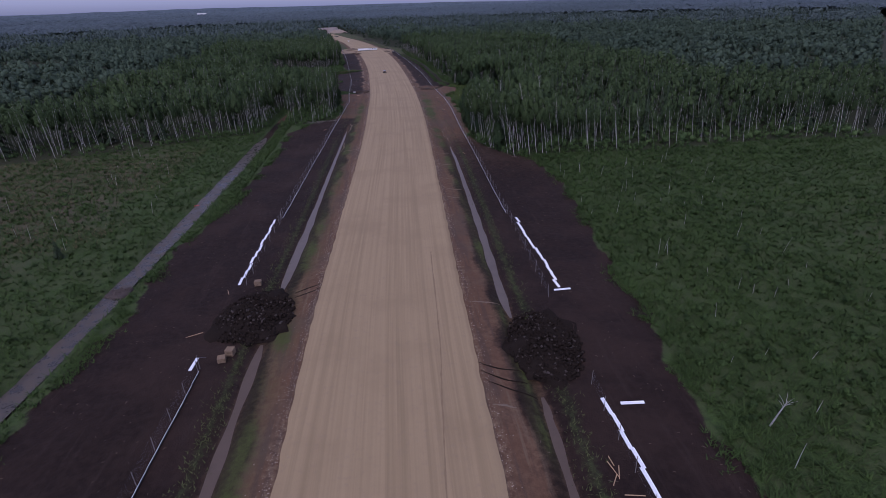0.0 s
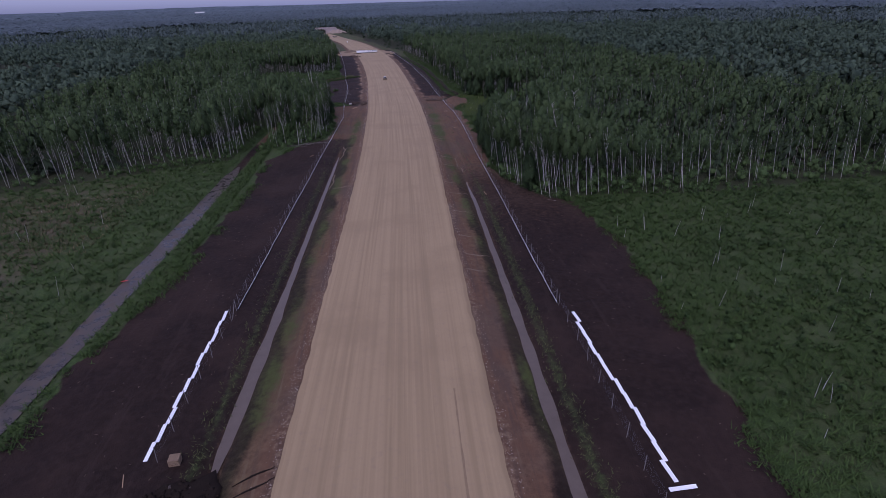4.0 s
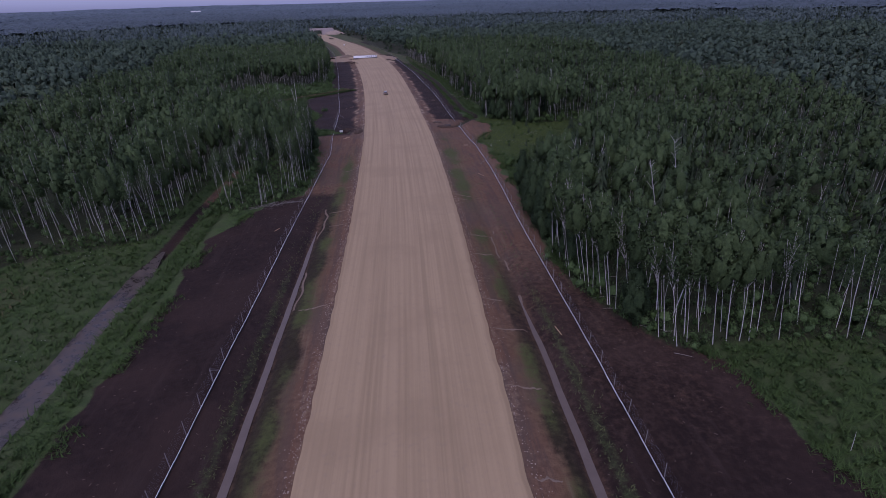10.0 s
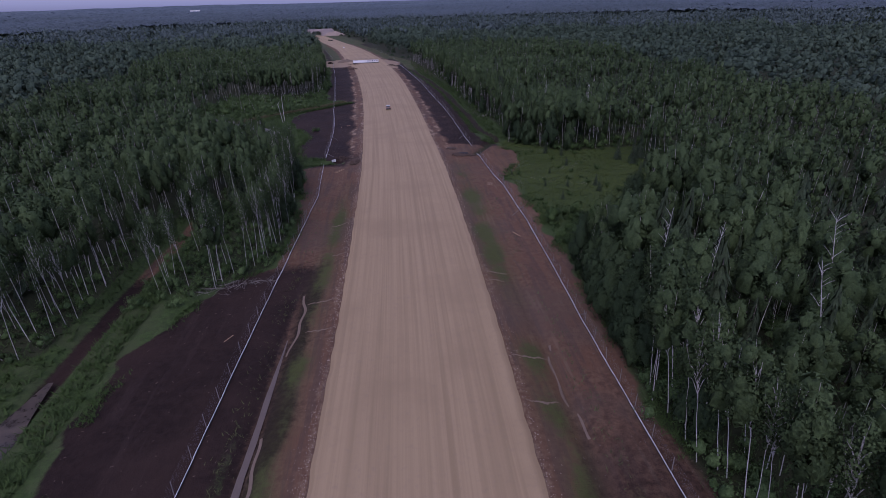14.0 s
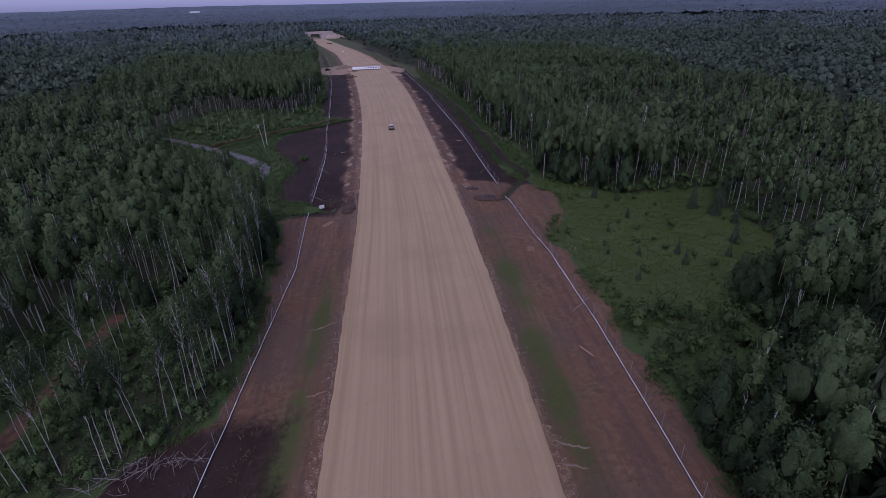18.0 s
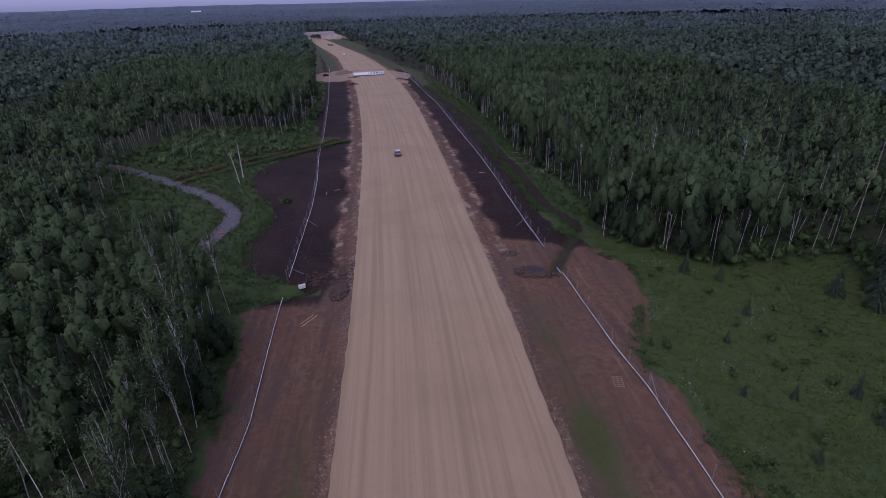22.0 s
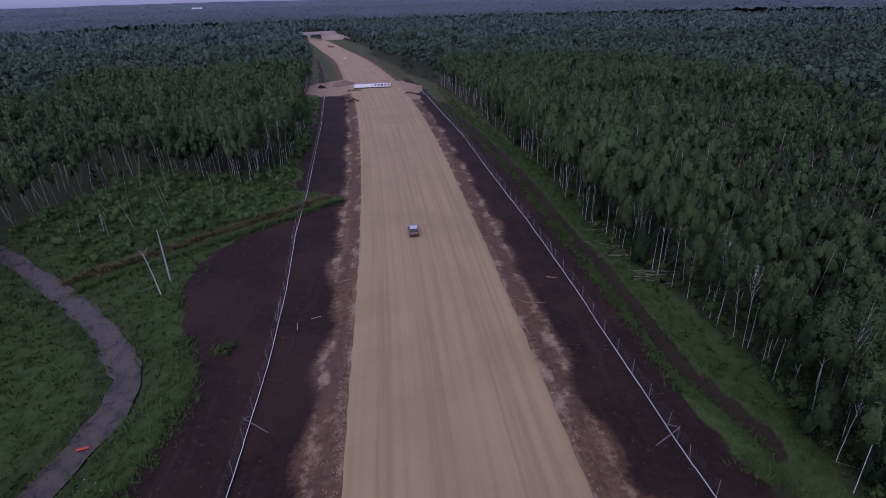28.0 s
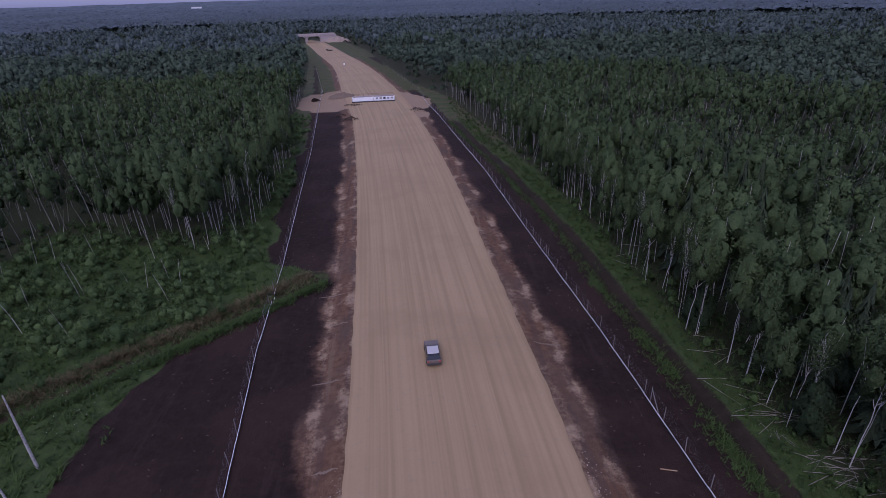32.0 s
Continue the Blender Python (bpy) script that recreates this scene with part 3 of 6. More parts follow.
def build_ground():
    ys = np.concatenate([-spread(0, 1, 1.0, 400, 1.25)[::-1][:-1], spread(0, 430, 1.0, 4950, 1.04)])
    us = spread(0, 56, 0.8, 4900, 1.10)
    us = np.concatenate([-us[::-1][:-1], us])
    Y, U = np.meshgrid(ys, us, indexing="ij")
    X = U + road_mid(np.clip(Y, -100, 900)) * (1 - fade(np.abs(U), 60, 300))
    Z = height(X, Y)
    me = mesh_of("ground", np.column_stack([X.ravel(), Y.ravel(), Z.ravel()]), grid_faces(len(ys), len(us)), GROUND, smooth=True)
    x, y = X.ravel(), Y.ravel()
    u = x - road_mid(y)
    au = np.abs(u) - road_half(y)
    wob = 0.7 * wave(x, y, 3.1) + 0.6 * wave(x, y, 1.2, 2.0) + 0.9 * wave(x, y, 7.7, 0.8)
    soil = fade(x - soil_l(y) + wob, -0.8, 0.8) * (1 - fade(x - soil_r(y) + wob, -0.8, 0.8)) * (1 - fade(y, 690, 720)) * fade(y, -160, -150)
    grass = 1 - soil
    left, right = x < road_mid(y), x >= road_mid(y)
    mid = 1 - fade(y, 235, 262)
    # green strips between ditch and shoulder, ragged verges by the fences
    g1 = groove(x - (ditch_l(y) + 2.6), 1.75) * mid * left
    g2 = groove(x - np.interp(y, [0, 100, 150, 200, 275], [12.6, 13.9, 14.3, 14.6, 15.6]), np.interp(y, [0, 100, 160, 200], [0.8, 0.9, 1.7, 2.6])) * right * (1 - fade(y, 262, 280))
    g3 = 0.46 * groove(x - (ditch_l(y) - 1.9), 1.2) * (1 - fade(y, 165, 190)) * left
    g4 = 0.48 * groove(x - (ditch_r(y) + 2.3), 1.3) * (1 - fade(y, 155, 180)) * right
    g5 = 0.8 * groove(creek_gap(x, y), 2.4) + 0.65 * groove(y - 272.5, 1.6) * (x < -15.5) * left
    g6 = 0.8 * groove(x - drain(y) - 0.2, 2.4) * fade(y, 286, 296)
    patchy = np.clip(0.85 + 0.22 * wave(x, y, 5.0, 0.7) + 0.18 * wave(x, y, 1.9), 0.4, 1.15)
    ragged = np.clip(0.55 + 0.55 * wave(x, y, 8.0, 1.9) + 0.35 * wave(x, y, 2.4, 0.2) + 0.45 * groove(y - 222, 16), 0.12, 1.1)
    g1, g2 = g1 * patchy * np.clip(ragged + 0.3, 0, 1), g2 * patchy * ragged
    verge = 0.9 * fade(au, 1.5, 2.5) * fade(y, 540, 552) * (1 - fade(au, 10, 14))
    strips = np.clip(np.maximum.reduce([0.72 * g1, 0.72 * g2, g3, g4, g5, g6]), 0, 1)
    bed = np.maximum(groove(x - ditch_l(y), 1.0), groove(x - ditch_r(y), 0.9)) * (1 - fade(y, 190, 220))
    bed = np.maximum.reduce([bed, groove(x - channel(y), 1.5) * (1 - fade(y, 240, 260)), groove(x - drain(y), 1.6) * fade(y, 288, 294) * (1 - fade(y, 470, 500)), groove(creek_gap(x, y), 0.8), groove(stream_gap(x, y), 1.7)])
    grass = np.maximum(grass, strips) * (1 - 0.95 * fade(bed, 0.35, 0.7))
    clay_l = fade(y, 205, 216) * (1 - fade(y, 266, 272))
    clay_r = (0.35 * fade(y, 95, 150) + 0.65 * fade(y, 150, 195)) * (1 - fade(y + 0.4 * (x - 20), 284, 288))
    clay = np.where(left, clay_l, clay_r)
    rag = 0.7 * wave(x, y, 2.6, 0.5) + 0.5 * wave(x, y, 7.0, 1.2)
    shoulder = (1 - fade(au + rag, 2.4, 4.8)) * (1 - fade(y, 268, 284))
    clay = np.maximum(clay, 0.85 * shoulder)
    clay = np.maximum(clay, 0.55 * bed * (y < 230) * (x > -30))
    mottle = (1 - fade(au + 1.3 * rag, 2.4, 5.4)) * fade(y, 262, 290)
    clay = np.maximum(clay, 0.75 * mottle)
    sand = 0.40 * (1 - fade(au + 0.7 * wave(x, y, 4.0, 0.2), 0.1, 1.5)) + 0.47 * mottle * groove(au - 3.2, 1.5)
    sand = sand + 0.20 * mottle * fade(wave(x * 1.4, y, 1.1, 0.9) + 0.5 * wave(x, y, 5.0), 0.2, 0.7)
    sand = sand + 0.40 * groove(x + 16.5, 3.0) * groove(y - 277, 4.5) + 0.36 * groove(x - 16.5, 2.2) * groove(y - 281, 3.5)
    sand = sand + 0.34 * groove(x - soil_r(y) + 1.1 + 0.5 * wave(x, y, 2.2), 0.9) * fade(y, 215, 235) * (1 - fade(y, 284, 288)) + 0.28 * groove(x - soil_l(y) - 1.0, 0.9) * fade(y, 245, 256) * (1 - fade(y, 268, 270))
    junction = 1 - fade(np.hypot((x + 37) / 18.5, (y - 528) / 23.0) + 0.08 * wave(x, y, 3.0), 0.9, 1.05)
    junction = np.maximum(junction, 1 - fade(np.hypot((x + 12) / 18.0, (y - 518) / 24.0) + 0.1 * wave(x, y, 2.5), 0.85, 1.0))
    junction = np.maximum(junction, (1 - fade(np.hypot((x + 3) / 6.0, (y - 494) / 7.0), 0.8, 1.1)))
    g7 = 0.62 * fade(au, 1.5, 2.5) * fade(y, 545, 552) * (1 - fade(au, 9, 12))
    sand = np.maximum(sand, 1.2 * junction)
    sand = np.maximum(sand, 0.4 * groove(creek_gap(x, y) - 2.0, 0.6) * (x > -33) * (x < -19))
    grass = np.maximum(grass, g7) * (1 - junction)
    colours(me, "zone", np.clip(np.column_stack([grass, clay, sand]), 0, 1.2))
    dry = groove(y - 135, 40) * fade(-x, 58, 70) * 1.0 + 0.45 * groove(y - 60, 25) * fade(x, 70, 90) + 0.25
    dry = np.where(y > 200, 0.1, dry) + 0.7 * fade(y, 400, 460)
    olive = np.clip(g1 + 0.95 * g2 + 0.35 * verge + 0.22 * groove(y - 252, 20) * (x > 26) * (x < 66), 0, 1)
    # ground colour is darkened under the trees so gaps between crowns look dark
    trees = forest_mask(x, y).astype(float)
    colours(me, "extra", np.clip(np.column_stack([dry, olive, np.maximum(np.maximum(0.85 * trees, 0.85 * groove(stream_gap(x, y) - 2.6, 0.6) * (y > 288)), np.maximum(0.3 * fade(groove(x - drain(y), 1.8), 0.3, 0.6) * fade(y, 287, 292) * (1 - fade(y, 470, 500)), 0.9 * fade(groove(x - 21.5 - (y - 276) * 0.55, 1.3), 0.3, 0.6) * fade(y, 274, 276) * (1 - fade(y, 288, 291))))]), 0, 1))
    tagged(new("ground", me), "rough ground of dark peat, red-brown soil and green grass", "ground", kind="structure")


build_ground()


def build_road():
    ys = np.concatenate([np.arange(-120, 430, 1.0), np.arange(430, 905, 2.0)])
    cols = np.linspace(-1, 1, 41)
    Y, C = np.meshgrid(ys, cols, indexing="ij")
    wob = 0.14 * wave(C * 5, Y, 1.1) + 0.10 * wave(C * 9, Y, 5.0, 1.0)
    H = road_half(Y) + wob * (np.abs(C) > 0.9)
    X = road_mid(Y) + C * H
    Z = 0.10 + 0.10 * (1 - C * C) - 0.30 * (np.abs(C) > 0.999) - 0.04 * (np.abs(C) > 0.94) + 0.012 * wave(X * 3, Y * 0.15, 1.0)
    me = mesh_of("road", np.column_stack([X.ravel(), Y.ravel(), Z.ravel()]), grid_faces(len(ys), len(cols)), ROAD, smooth=True)
    a = me.attributes.new("road", "FLOAT_VECTOR", "POINT")
    a.data.foreach_set("vector", np.column_stack([(C * 11).ravel(), Y.ravel(), np.zeros(Y.size)]).astype(np.float32).ravel())
    tagged(new("road", me), "wide unpaved road of compacted tan sandy gravel", "road", kind="structure")


build_road()


def ribbon(name, ys, xf, half, z, label, mat=None, low=0.0):
    cols = np.linspace(-1, 1, 5)
    Y, C = np.meshgrid(ys, cols, indexing="ij")
    X = xf(Y) + C * (half(Y) if callable(half) else half) * np.clip(np.minimum(Y - ys[0], ys[-1] - Y) / 12 + 0.15, 0, 1) * (1 + 0.14 * wave(Y, C * 3, 2.3) + 0.08 * wave(Y, C * 3, 0.9))
    me = mesh_of(name, np.column_stack([X.ravel(), Y.ravel(), height(X, Y).ravel() + low if z is None else np.full(X.size, z)]), grid_faces(len(ys), len(cols)), mat or WATER, smooth=True)
    return tagged(new(name, me), label, "water", kind="structure")


ribbon("water", np.arange(74.0, 190, 1.5), ditch_l, lines([(74, 1.25), (92, 1.0), (112, 0.5), (190, 0.3)]), -0.97, "still grey-brown water in a narrow roadside ditch", WETMUD)
ribbon("water", np.arange(-40.0, 62, 1.5), ditch_l, 1.4, -1.04, "wet brown mud in a narrow roadside ditch", DRYMUD)
ribbon("water", np.arange(62.0, 160, 1.5), ditch_r, lines([(62, 1.2), (88, 1.0), (112, 0.55), (160, 0.3)]), -0.97, "still grey-brown water in a narrow roadside ditch", WETMUD)
ribbon("water", np.arange(-40.0, 46, 1.5), ditch_r, 1.3, -1.04, "wet brown mud in a narrow roadside ditch", DRYMUD)
ribbon("water", np.arange(-40.0, 186, 2.0), channel, lines([(0, 1.5), (90, 1.6), (140, 1.9), (186, 2.1)]), -0.72, "grey water in a straight drainage channel through grass")



def stream_water():
    px = [-41.5, -40.6, -38.8, -37.4, -38.6, -41.2, -45.2, -53.1, -64.7, -79.1, -120.0]
    py = [276.0, 283.0, 296.4, 303.5, 310.0, 313.5, 318.8, 327.0, 337.0, 349.5, 372.0]
    t = np.linspace(0, len(px) - 1, 90)
    x, y = np.interp(t, range(len(px)), px), np.interp(t, range(len(px)), py)
    for _ in range(3):
        x[1:-1], y[1:-1] = (x[:-2] + 2 * x[1:-1] + x[2:]) / 4, (y[:-2] + 2 * y[1:-1] + y[2:]) / 4
    dx, dy = np.gradient(x), np.gradient(y)
    ln = np.hypot(dx, dy)
    c = np.linspace(-1, 1, 5) * (1.75 + 0.35 * np.sin(t * 5.1) * np.cos(t * 2.3))[:, None]
    X = x[:, None] - (dy / ln)[:, None] * c
    Y = y[:, None] + (dx / ln)[:, None] * c
    me = mesh_of("water", np.column_stack([X.ravel(), Y.ravel(), np.full(X.size, -0.62)]), grid_faces(90, 5), WATER, smooth=True)
    tagged(new("water", me), "shallow grey stream bending through green grass", "water", kind="structure")


stream_water()


# ---- woodland ----
rng = np.random.default_rng(7)


def outward(v, q):
    """Turns each triangle so that it faces along its leaf normal q."""
    t = v.reshape(-1, 3, 3).copy()
    back = (np.cross(t[:, 1] - t[:, 0], t[:, 2] - t[:, 0]) * q).sum(1) < 0
    t[back] = t[back][:, [0, 2, 1]]
    return t.reshape(-1, 3)


def unit(v):
    return v / (np.linalg.norm(v, axis=1)[:, None] + 1e-9)


def leaf_cloud(r, centres, radii, count, size, hang=0.6, soft=0.95):
    """count small leaf sprays laid over the skin of a few lobes; they hang, and their soft normals follow the whole crown."""
    share = radii.prod(1) ** 0.667
    k = r.choice(len(centres), count, p=share / share.sum())
    d = unit(r.normal(size=(count, 3)))
    d[:, 2] = np.where((d[:, 2] < -0.25) & (r.random(count) < 0.6), -d[:, 2], d[:, 2])
    p = centres[k] + d * radii[k] * (0.5 + 0.65 * r.random(count) ** 0.8)[:, None]
    lobe = unit(d / radii[k])
    mid = centres.mean(0)
    span = np.maximum(np.abs(centres - mid).max(0) + radii.mean(0), 1e-6)
    whole = unit((p - mid) / span ** 1.3)
    q = unit(soft * whole + 0.4 * lobe + np.array([0, 0, 0.22]) + 0.10 * r.normal(size=(count, 3)))
    face = unit(lobe + 0.4 * r.normal(size=(count, 3)))
    down = np.array([0, 0, -hang]) + (1 - 0.5 * hang) * r.normal(size=(count, 3)) * 0.8
    b = unit(down - (down * face).sum(1)[:, None] * face)
    a = np.cross(face, b)
    s = (size * (0.55 + 0.9 * r.random(count)))[:, None]
    v = np.stack([p - a * s * 0.42, p + a * s * 0.42, p + b * s * (0.75 + 0.4 * r.random(count))[:, None]], 1).reshape(-1, 3)
    return outward(v, q), np.repeat(q, 3, 0)


def ico(level):
    bm = bmesh.new()
    bmesh.ops.create_icosphere(bm, subdivisions=level, radius=1.0)
    v = np.array([q.co[:] for q in bm.verts])
    f = np.array([[q.index for q in p.verts] for p in bm.faces])
    bm.free()
    return v, f


ICO = {1: ico(1), 2: ico(2)}


def plumes(r, centres, radii, level, rough=0.22):
    """Soft uneven lumps of massed leaves, one to a lobe."""
    iv, fc = ICO[level]
    mid = centres.mean(0)
    span = np.maximum(np.abs(centres - mid).max(0) + radii.mean(0), 1e-6)
    vs, ns = [], []
    for c, w in zip(centres, radii):
        d = iv @ np.array(Euler(r.uniform(0, 6.28, 3)).to_matrix()).T
        swell = 1 + 0.16 * np.sin(3.1 * d[:, :1] + r.random() * 6) * np.sin(3.7 * d[:, 2:] + r.random() * 6) + rough * r.normal(size=(len(iv), 1))
        p = c + d * w * swell
        q = unit(0.9 * unit((p - mid) / span ** 1.3) + 0.45 * unit(d / w) + np.array([0, 0, 0.2]) + 0.10 * r.normal(size=p.shape))
        vs.append(p[fc].reshape(-1, 3))
        ns.append(q[fc].reshape(-1, 3))
    return np.concatenate(vs), np.concatenate(ns)


def foliage(r, centres, radii, level, leaves, size, hang=0.6):
    """Massed leaves with a loose fringe of small sprays."""
    a = plumes(r, centres, radii * (0.54 if level > 1 else 0.46), level)
    b = leaf_cloud(r, centres, radii, leaves, size, hang)
    return np.concatenate([a[0], b[0]]), np.concatenate([a[1], b[1]])


def crown_lobes(r, h, low, width, n):
    """Upright plumes round the stem, largest a third of the way up the crown."""
    t = (np.arange(n) + r.random(n)) / n
    prof = np.interp(t, [0, 0.3, 0.7, 1.0], [0.55, 1.0, 0.75, 0.25])
    ang = np.arange(n) * 2.4 + r.normal(size=n) * 0.5
    rad = width * 0.36 * prof * (0.45 + 0.6 * r.random(n)) * (t < 0.93)
    w = width * (0.17 + 0.13 * r.random(n)) * (0.55 + 0.55 * prof)
    tall = w * (1.4 + 0.8 * r.random(n))
    c = np.column_stack([np.cos(ang) * rad, np.sin(ang) * rad, h * low + (h * (1 - low) - tall * 0.9) * (0.06 + 0.94 * t)])
    return c, np.column_stack([w, w, tall])


def birch_template(seed, h, low, width, leaves, size, lobes=12, slim=1.0, forks=2, level=2):
    r = np.random.default_rng(seed)
    n = 9
    t = np.linspace(0, 1, n)
    lean = r.normal(size=2) * 0.022 * h
    wig = np.cumsum(r.normal(size=(n, 2)) * 0.010 * h, 0) * t[:, None]
    pts = np.column_stack([lean[0] * t + wig[:, 0], lean[1] * t + wig[:, 1], t * h * 0.96])
    rad = 0.045 * slim * (1 - 0.78 * t) * h / 14
    rad[0] *= 1.35
    tubes = [tube(pts, rad, 6)]

    def stem(z):
        return np.array([np.interp(z, pts[:, 2], pts[:, j]) for j in (0, 1)] + [z])
    for k in range(forks):
        z0, a = h * r.uniform(0.5, 0.66), r.random() * 6.283
        reach, up = r.uniform(0.04, 0.075) * h, h * r.uniform(0.22, 0.30)
        p0, side = stem(z0), np.array([math.cos(a), math.sin(a), 0])
        tubes.append(tube([p0, p0 + side * reach * 0.6 + np.array([0, 0, up * 0.4]), p0 + side * reach + np.array([0, 0, up])], [0.034 * slim, 0.024 * slim, 0.010], 4))
    c, w = crown_lobes(r, h, low, width, lobes)
    c[:, :2] += np.column_stack([np.interp(c[:, 2], pts[:, 2], pts[:, k]) for k in (0, 1)])
    for k in range(0, lobes):
        z0 = max(low * h * 0.8, c[k, 2] - 1.6)
        base = stem(z0)
        midp = (base + c[k]) / 2 + np.array([0, 0, 0.25])
        tubes.append(tube([base, midp, c[k]], [0.04, 0.028, 0.010], 4))
    v, f = join_tubes(tubes)
    return (v, f), foliage(r, c, w * (1 if level else 0.9), level, leaves, size) if level else leaf_cloud(r, c, w, leaves, size)


def tri_faces(n):
    return np.arange(n).reshape(-1, 3)


TREE_KINDS = []
for s, (h, low, width, leaves) in enumerate([(14.5, 0.46, 4.2, 1900), (13.2, 0.50, 3.6, 1500), (15.6, 0.50, 4.6, 2100), (12.2, 0.42, 4.0, 1600), (14.0, 0.54, 3.4, 1200), (10.5, 0.36, 3.6, 1500), (16.2, 0.52, 4.2, 1900), (13.6, 0.58, 2.9, 900)]):
    (v, f), (lv, ln) = birch_template(100 + s, h, low, width, int(leaves * 1.1), 0.23)
    TREE_KINDS.append((mesh_of("trunk", v, f, BARK, smooth=True), mesh_of("crown", lv, tri_faces(len(lv)), LEAF_ONE, normals=ln), h))
# thin, see-through birches, then alders leafy to the ground
for s, (h, low, width, leaves) in enumerate([(14.0, 0.56, 2.9, 520), (12.8, 0.60, 2.5, 420), (15.0, 0.58, 3.1, 560)]):
    (v, f), (lv, ln) = birch_template(130 + s, h, low, width, leaves * 2, 0.19, 14, 0.8, 3, 0)
    TREE_KINDS.append((mesh_of("trunk", v, f, BARK, smooth=True), mesh_of("crown", lv, tri_faces(len(lv)), LEAF_ONE, normals=ln), h))
for s, (h, low, width, leaves) in enumerate([(10.5, 0.06, 5.0, 2200), (8.5, 0.05, 4.4, 1800), (12.5, 0.08, 5.2, 2400), (7.0, 0.04, 4.4, 1600)]):
    (v, f), (lv, ln) = birch_template(140 + s, h, low, width, int(leaves * 1.1), 0.24, 16, 1.0, 0)
    TREE_KINDS.append((mesh_of("trunk", v, f, GREYBARK, smooth=True), mesh_of("crown", lv, tri_faces(len(lv)), LEAF_DARK, normals=ln), h))


def forest_edge_depth(x, y):
    """How many metres into the wood a point lies, up to about 9."""
    d = np.full(np.shape(x), 9.0)
    for rad in (1.5, 3, 4.5, 6, 7.5):
        for a in np.arange(0, 2 * np.pi, np.pi / 4):
            out = ~forest_mask(x + rad * np.cos(a), y + rad * np.sin(a))
            d = np.where(out, np.minimum(d, rad), d)
    return d


def scatter(x0, x1, y0, y1, gap, seed):
    r = np.random.default_rng(seed)
    gx, gy = np.meshgrid(np.arange(x0, x1, gap), np.arange(y0, y1, gap))
    x = gx.ravel() + r.uniform(-0.48, 0.48, gx.size) * gap
    y = gy.ravel() + r.uniform(-0.48, 0.48, gx.size) * gap
    return x, y


def birch_tree(kind, x, y, turn, size, label, tilt=0.0):
    tr, cr, h = TREE_KINDS[kind]
    t = thing("birch_tree" if kind < 11 else "alder_tree", pose(x, y, float(height(x, y)) - 0.1, 0, tilt, 0) @ pose(0, 0, 0, 0, 0, turn) @ Matrix.Scale(size, 4), label, "tree", "birches along the wood's edge")
    part("trunk", tr, None, t)
    part("crown", cr, None, t)
    return t


def plant_edge():
    x, y = scatter(-75, 75, 140, 480, 1.9, 21)
    keep = forest_mask(x, y)
    x, y = x[keep], y[keep]
    d = forest_edge_depth(x, y)
    side = np.abs(x - road_mid(y))
    keep = (d < 5.5) & (side < 62)
    x, y, d, side = x[keep], y[keep], d[keep], side[keep]
    order = np.argsort(d * 2.2 + np.maximum(side - 28, 0) * 0.22 + np.maximum(y - 330, 0) * 0.03 + rng.random(len(x)) * 3)[:300]
    labels = ("slender white-barked birch with a thin green crown", "tall bare-stemmed birch at the edge of the wood", "leaning birch with pale stem and sparse dark green leaves")
    for i in order:
        k = int(rng.integers(0, 8))
        if x[i] < 0 and y[i] < 270 and x[i] > -42:
            k = (8, 9, 10, 7)[k % 4]
        elif k % 3 == 0:
            k = 8 + k // 3
        if (x[i] > 0 and 176 < y[i] < 240 and rng.random() < 0.85) or (x[i] < 0 and 240 < y[i] < 290 and rng.random() < 0.12) or (x[i] > 30 and 268 < y[i] < 302 and rng.random() < 0.6) or rng.random() < 0.06:
            k = 11 + k % 4
        lab = labels[k % 3] if k < 11 else "dark bushy alder leafy down to the ground"
        tall = rng.uniform(0.8, 1.1)
        if x[i] > 0 and y[i] < 178 and k < 11:
            k, tall = (8, 9, 10, 4, 7)[int(rng.integers(0, 5))], rng.uniform(1.1, 1.35)
        birch_tree(k, float(x[i]), float(y[i]), float(rng.uniform(0, 360)), float(tall), lab, float(rng.normal(-7, 2.5)) if x[i] > 0 and y[i] < 185 else float(rng.normal(0, 2)))
    return np.column_stack([x[order], y[order]])


EDGE = plant_edge()


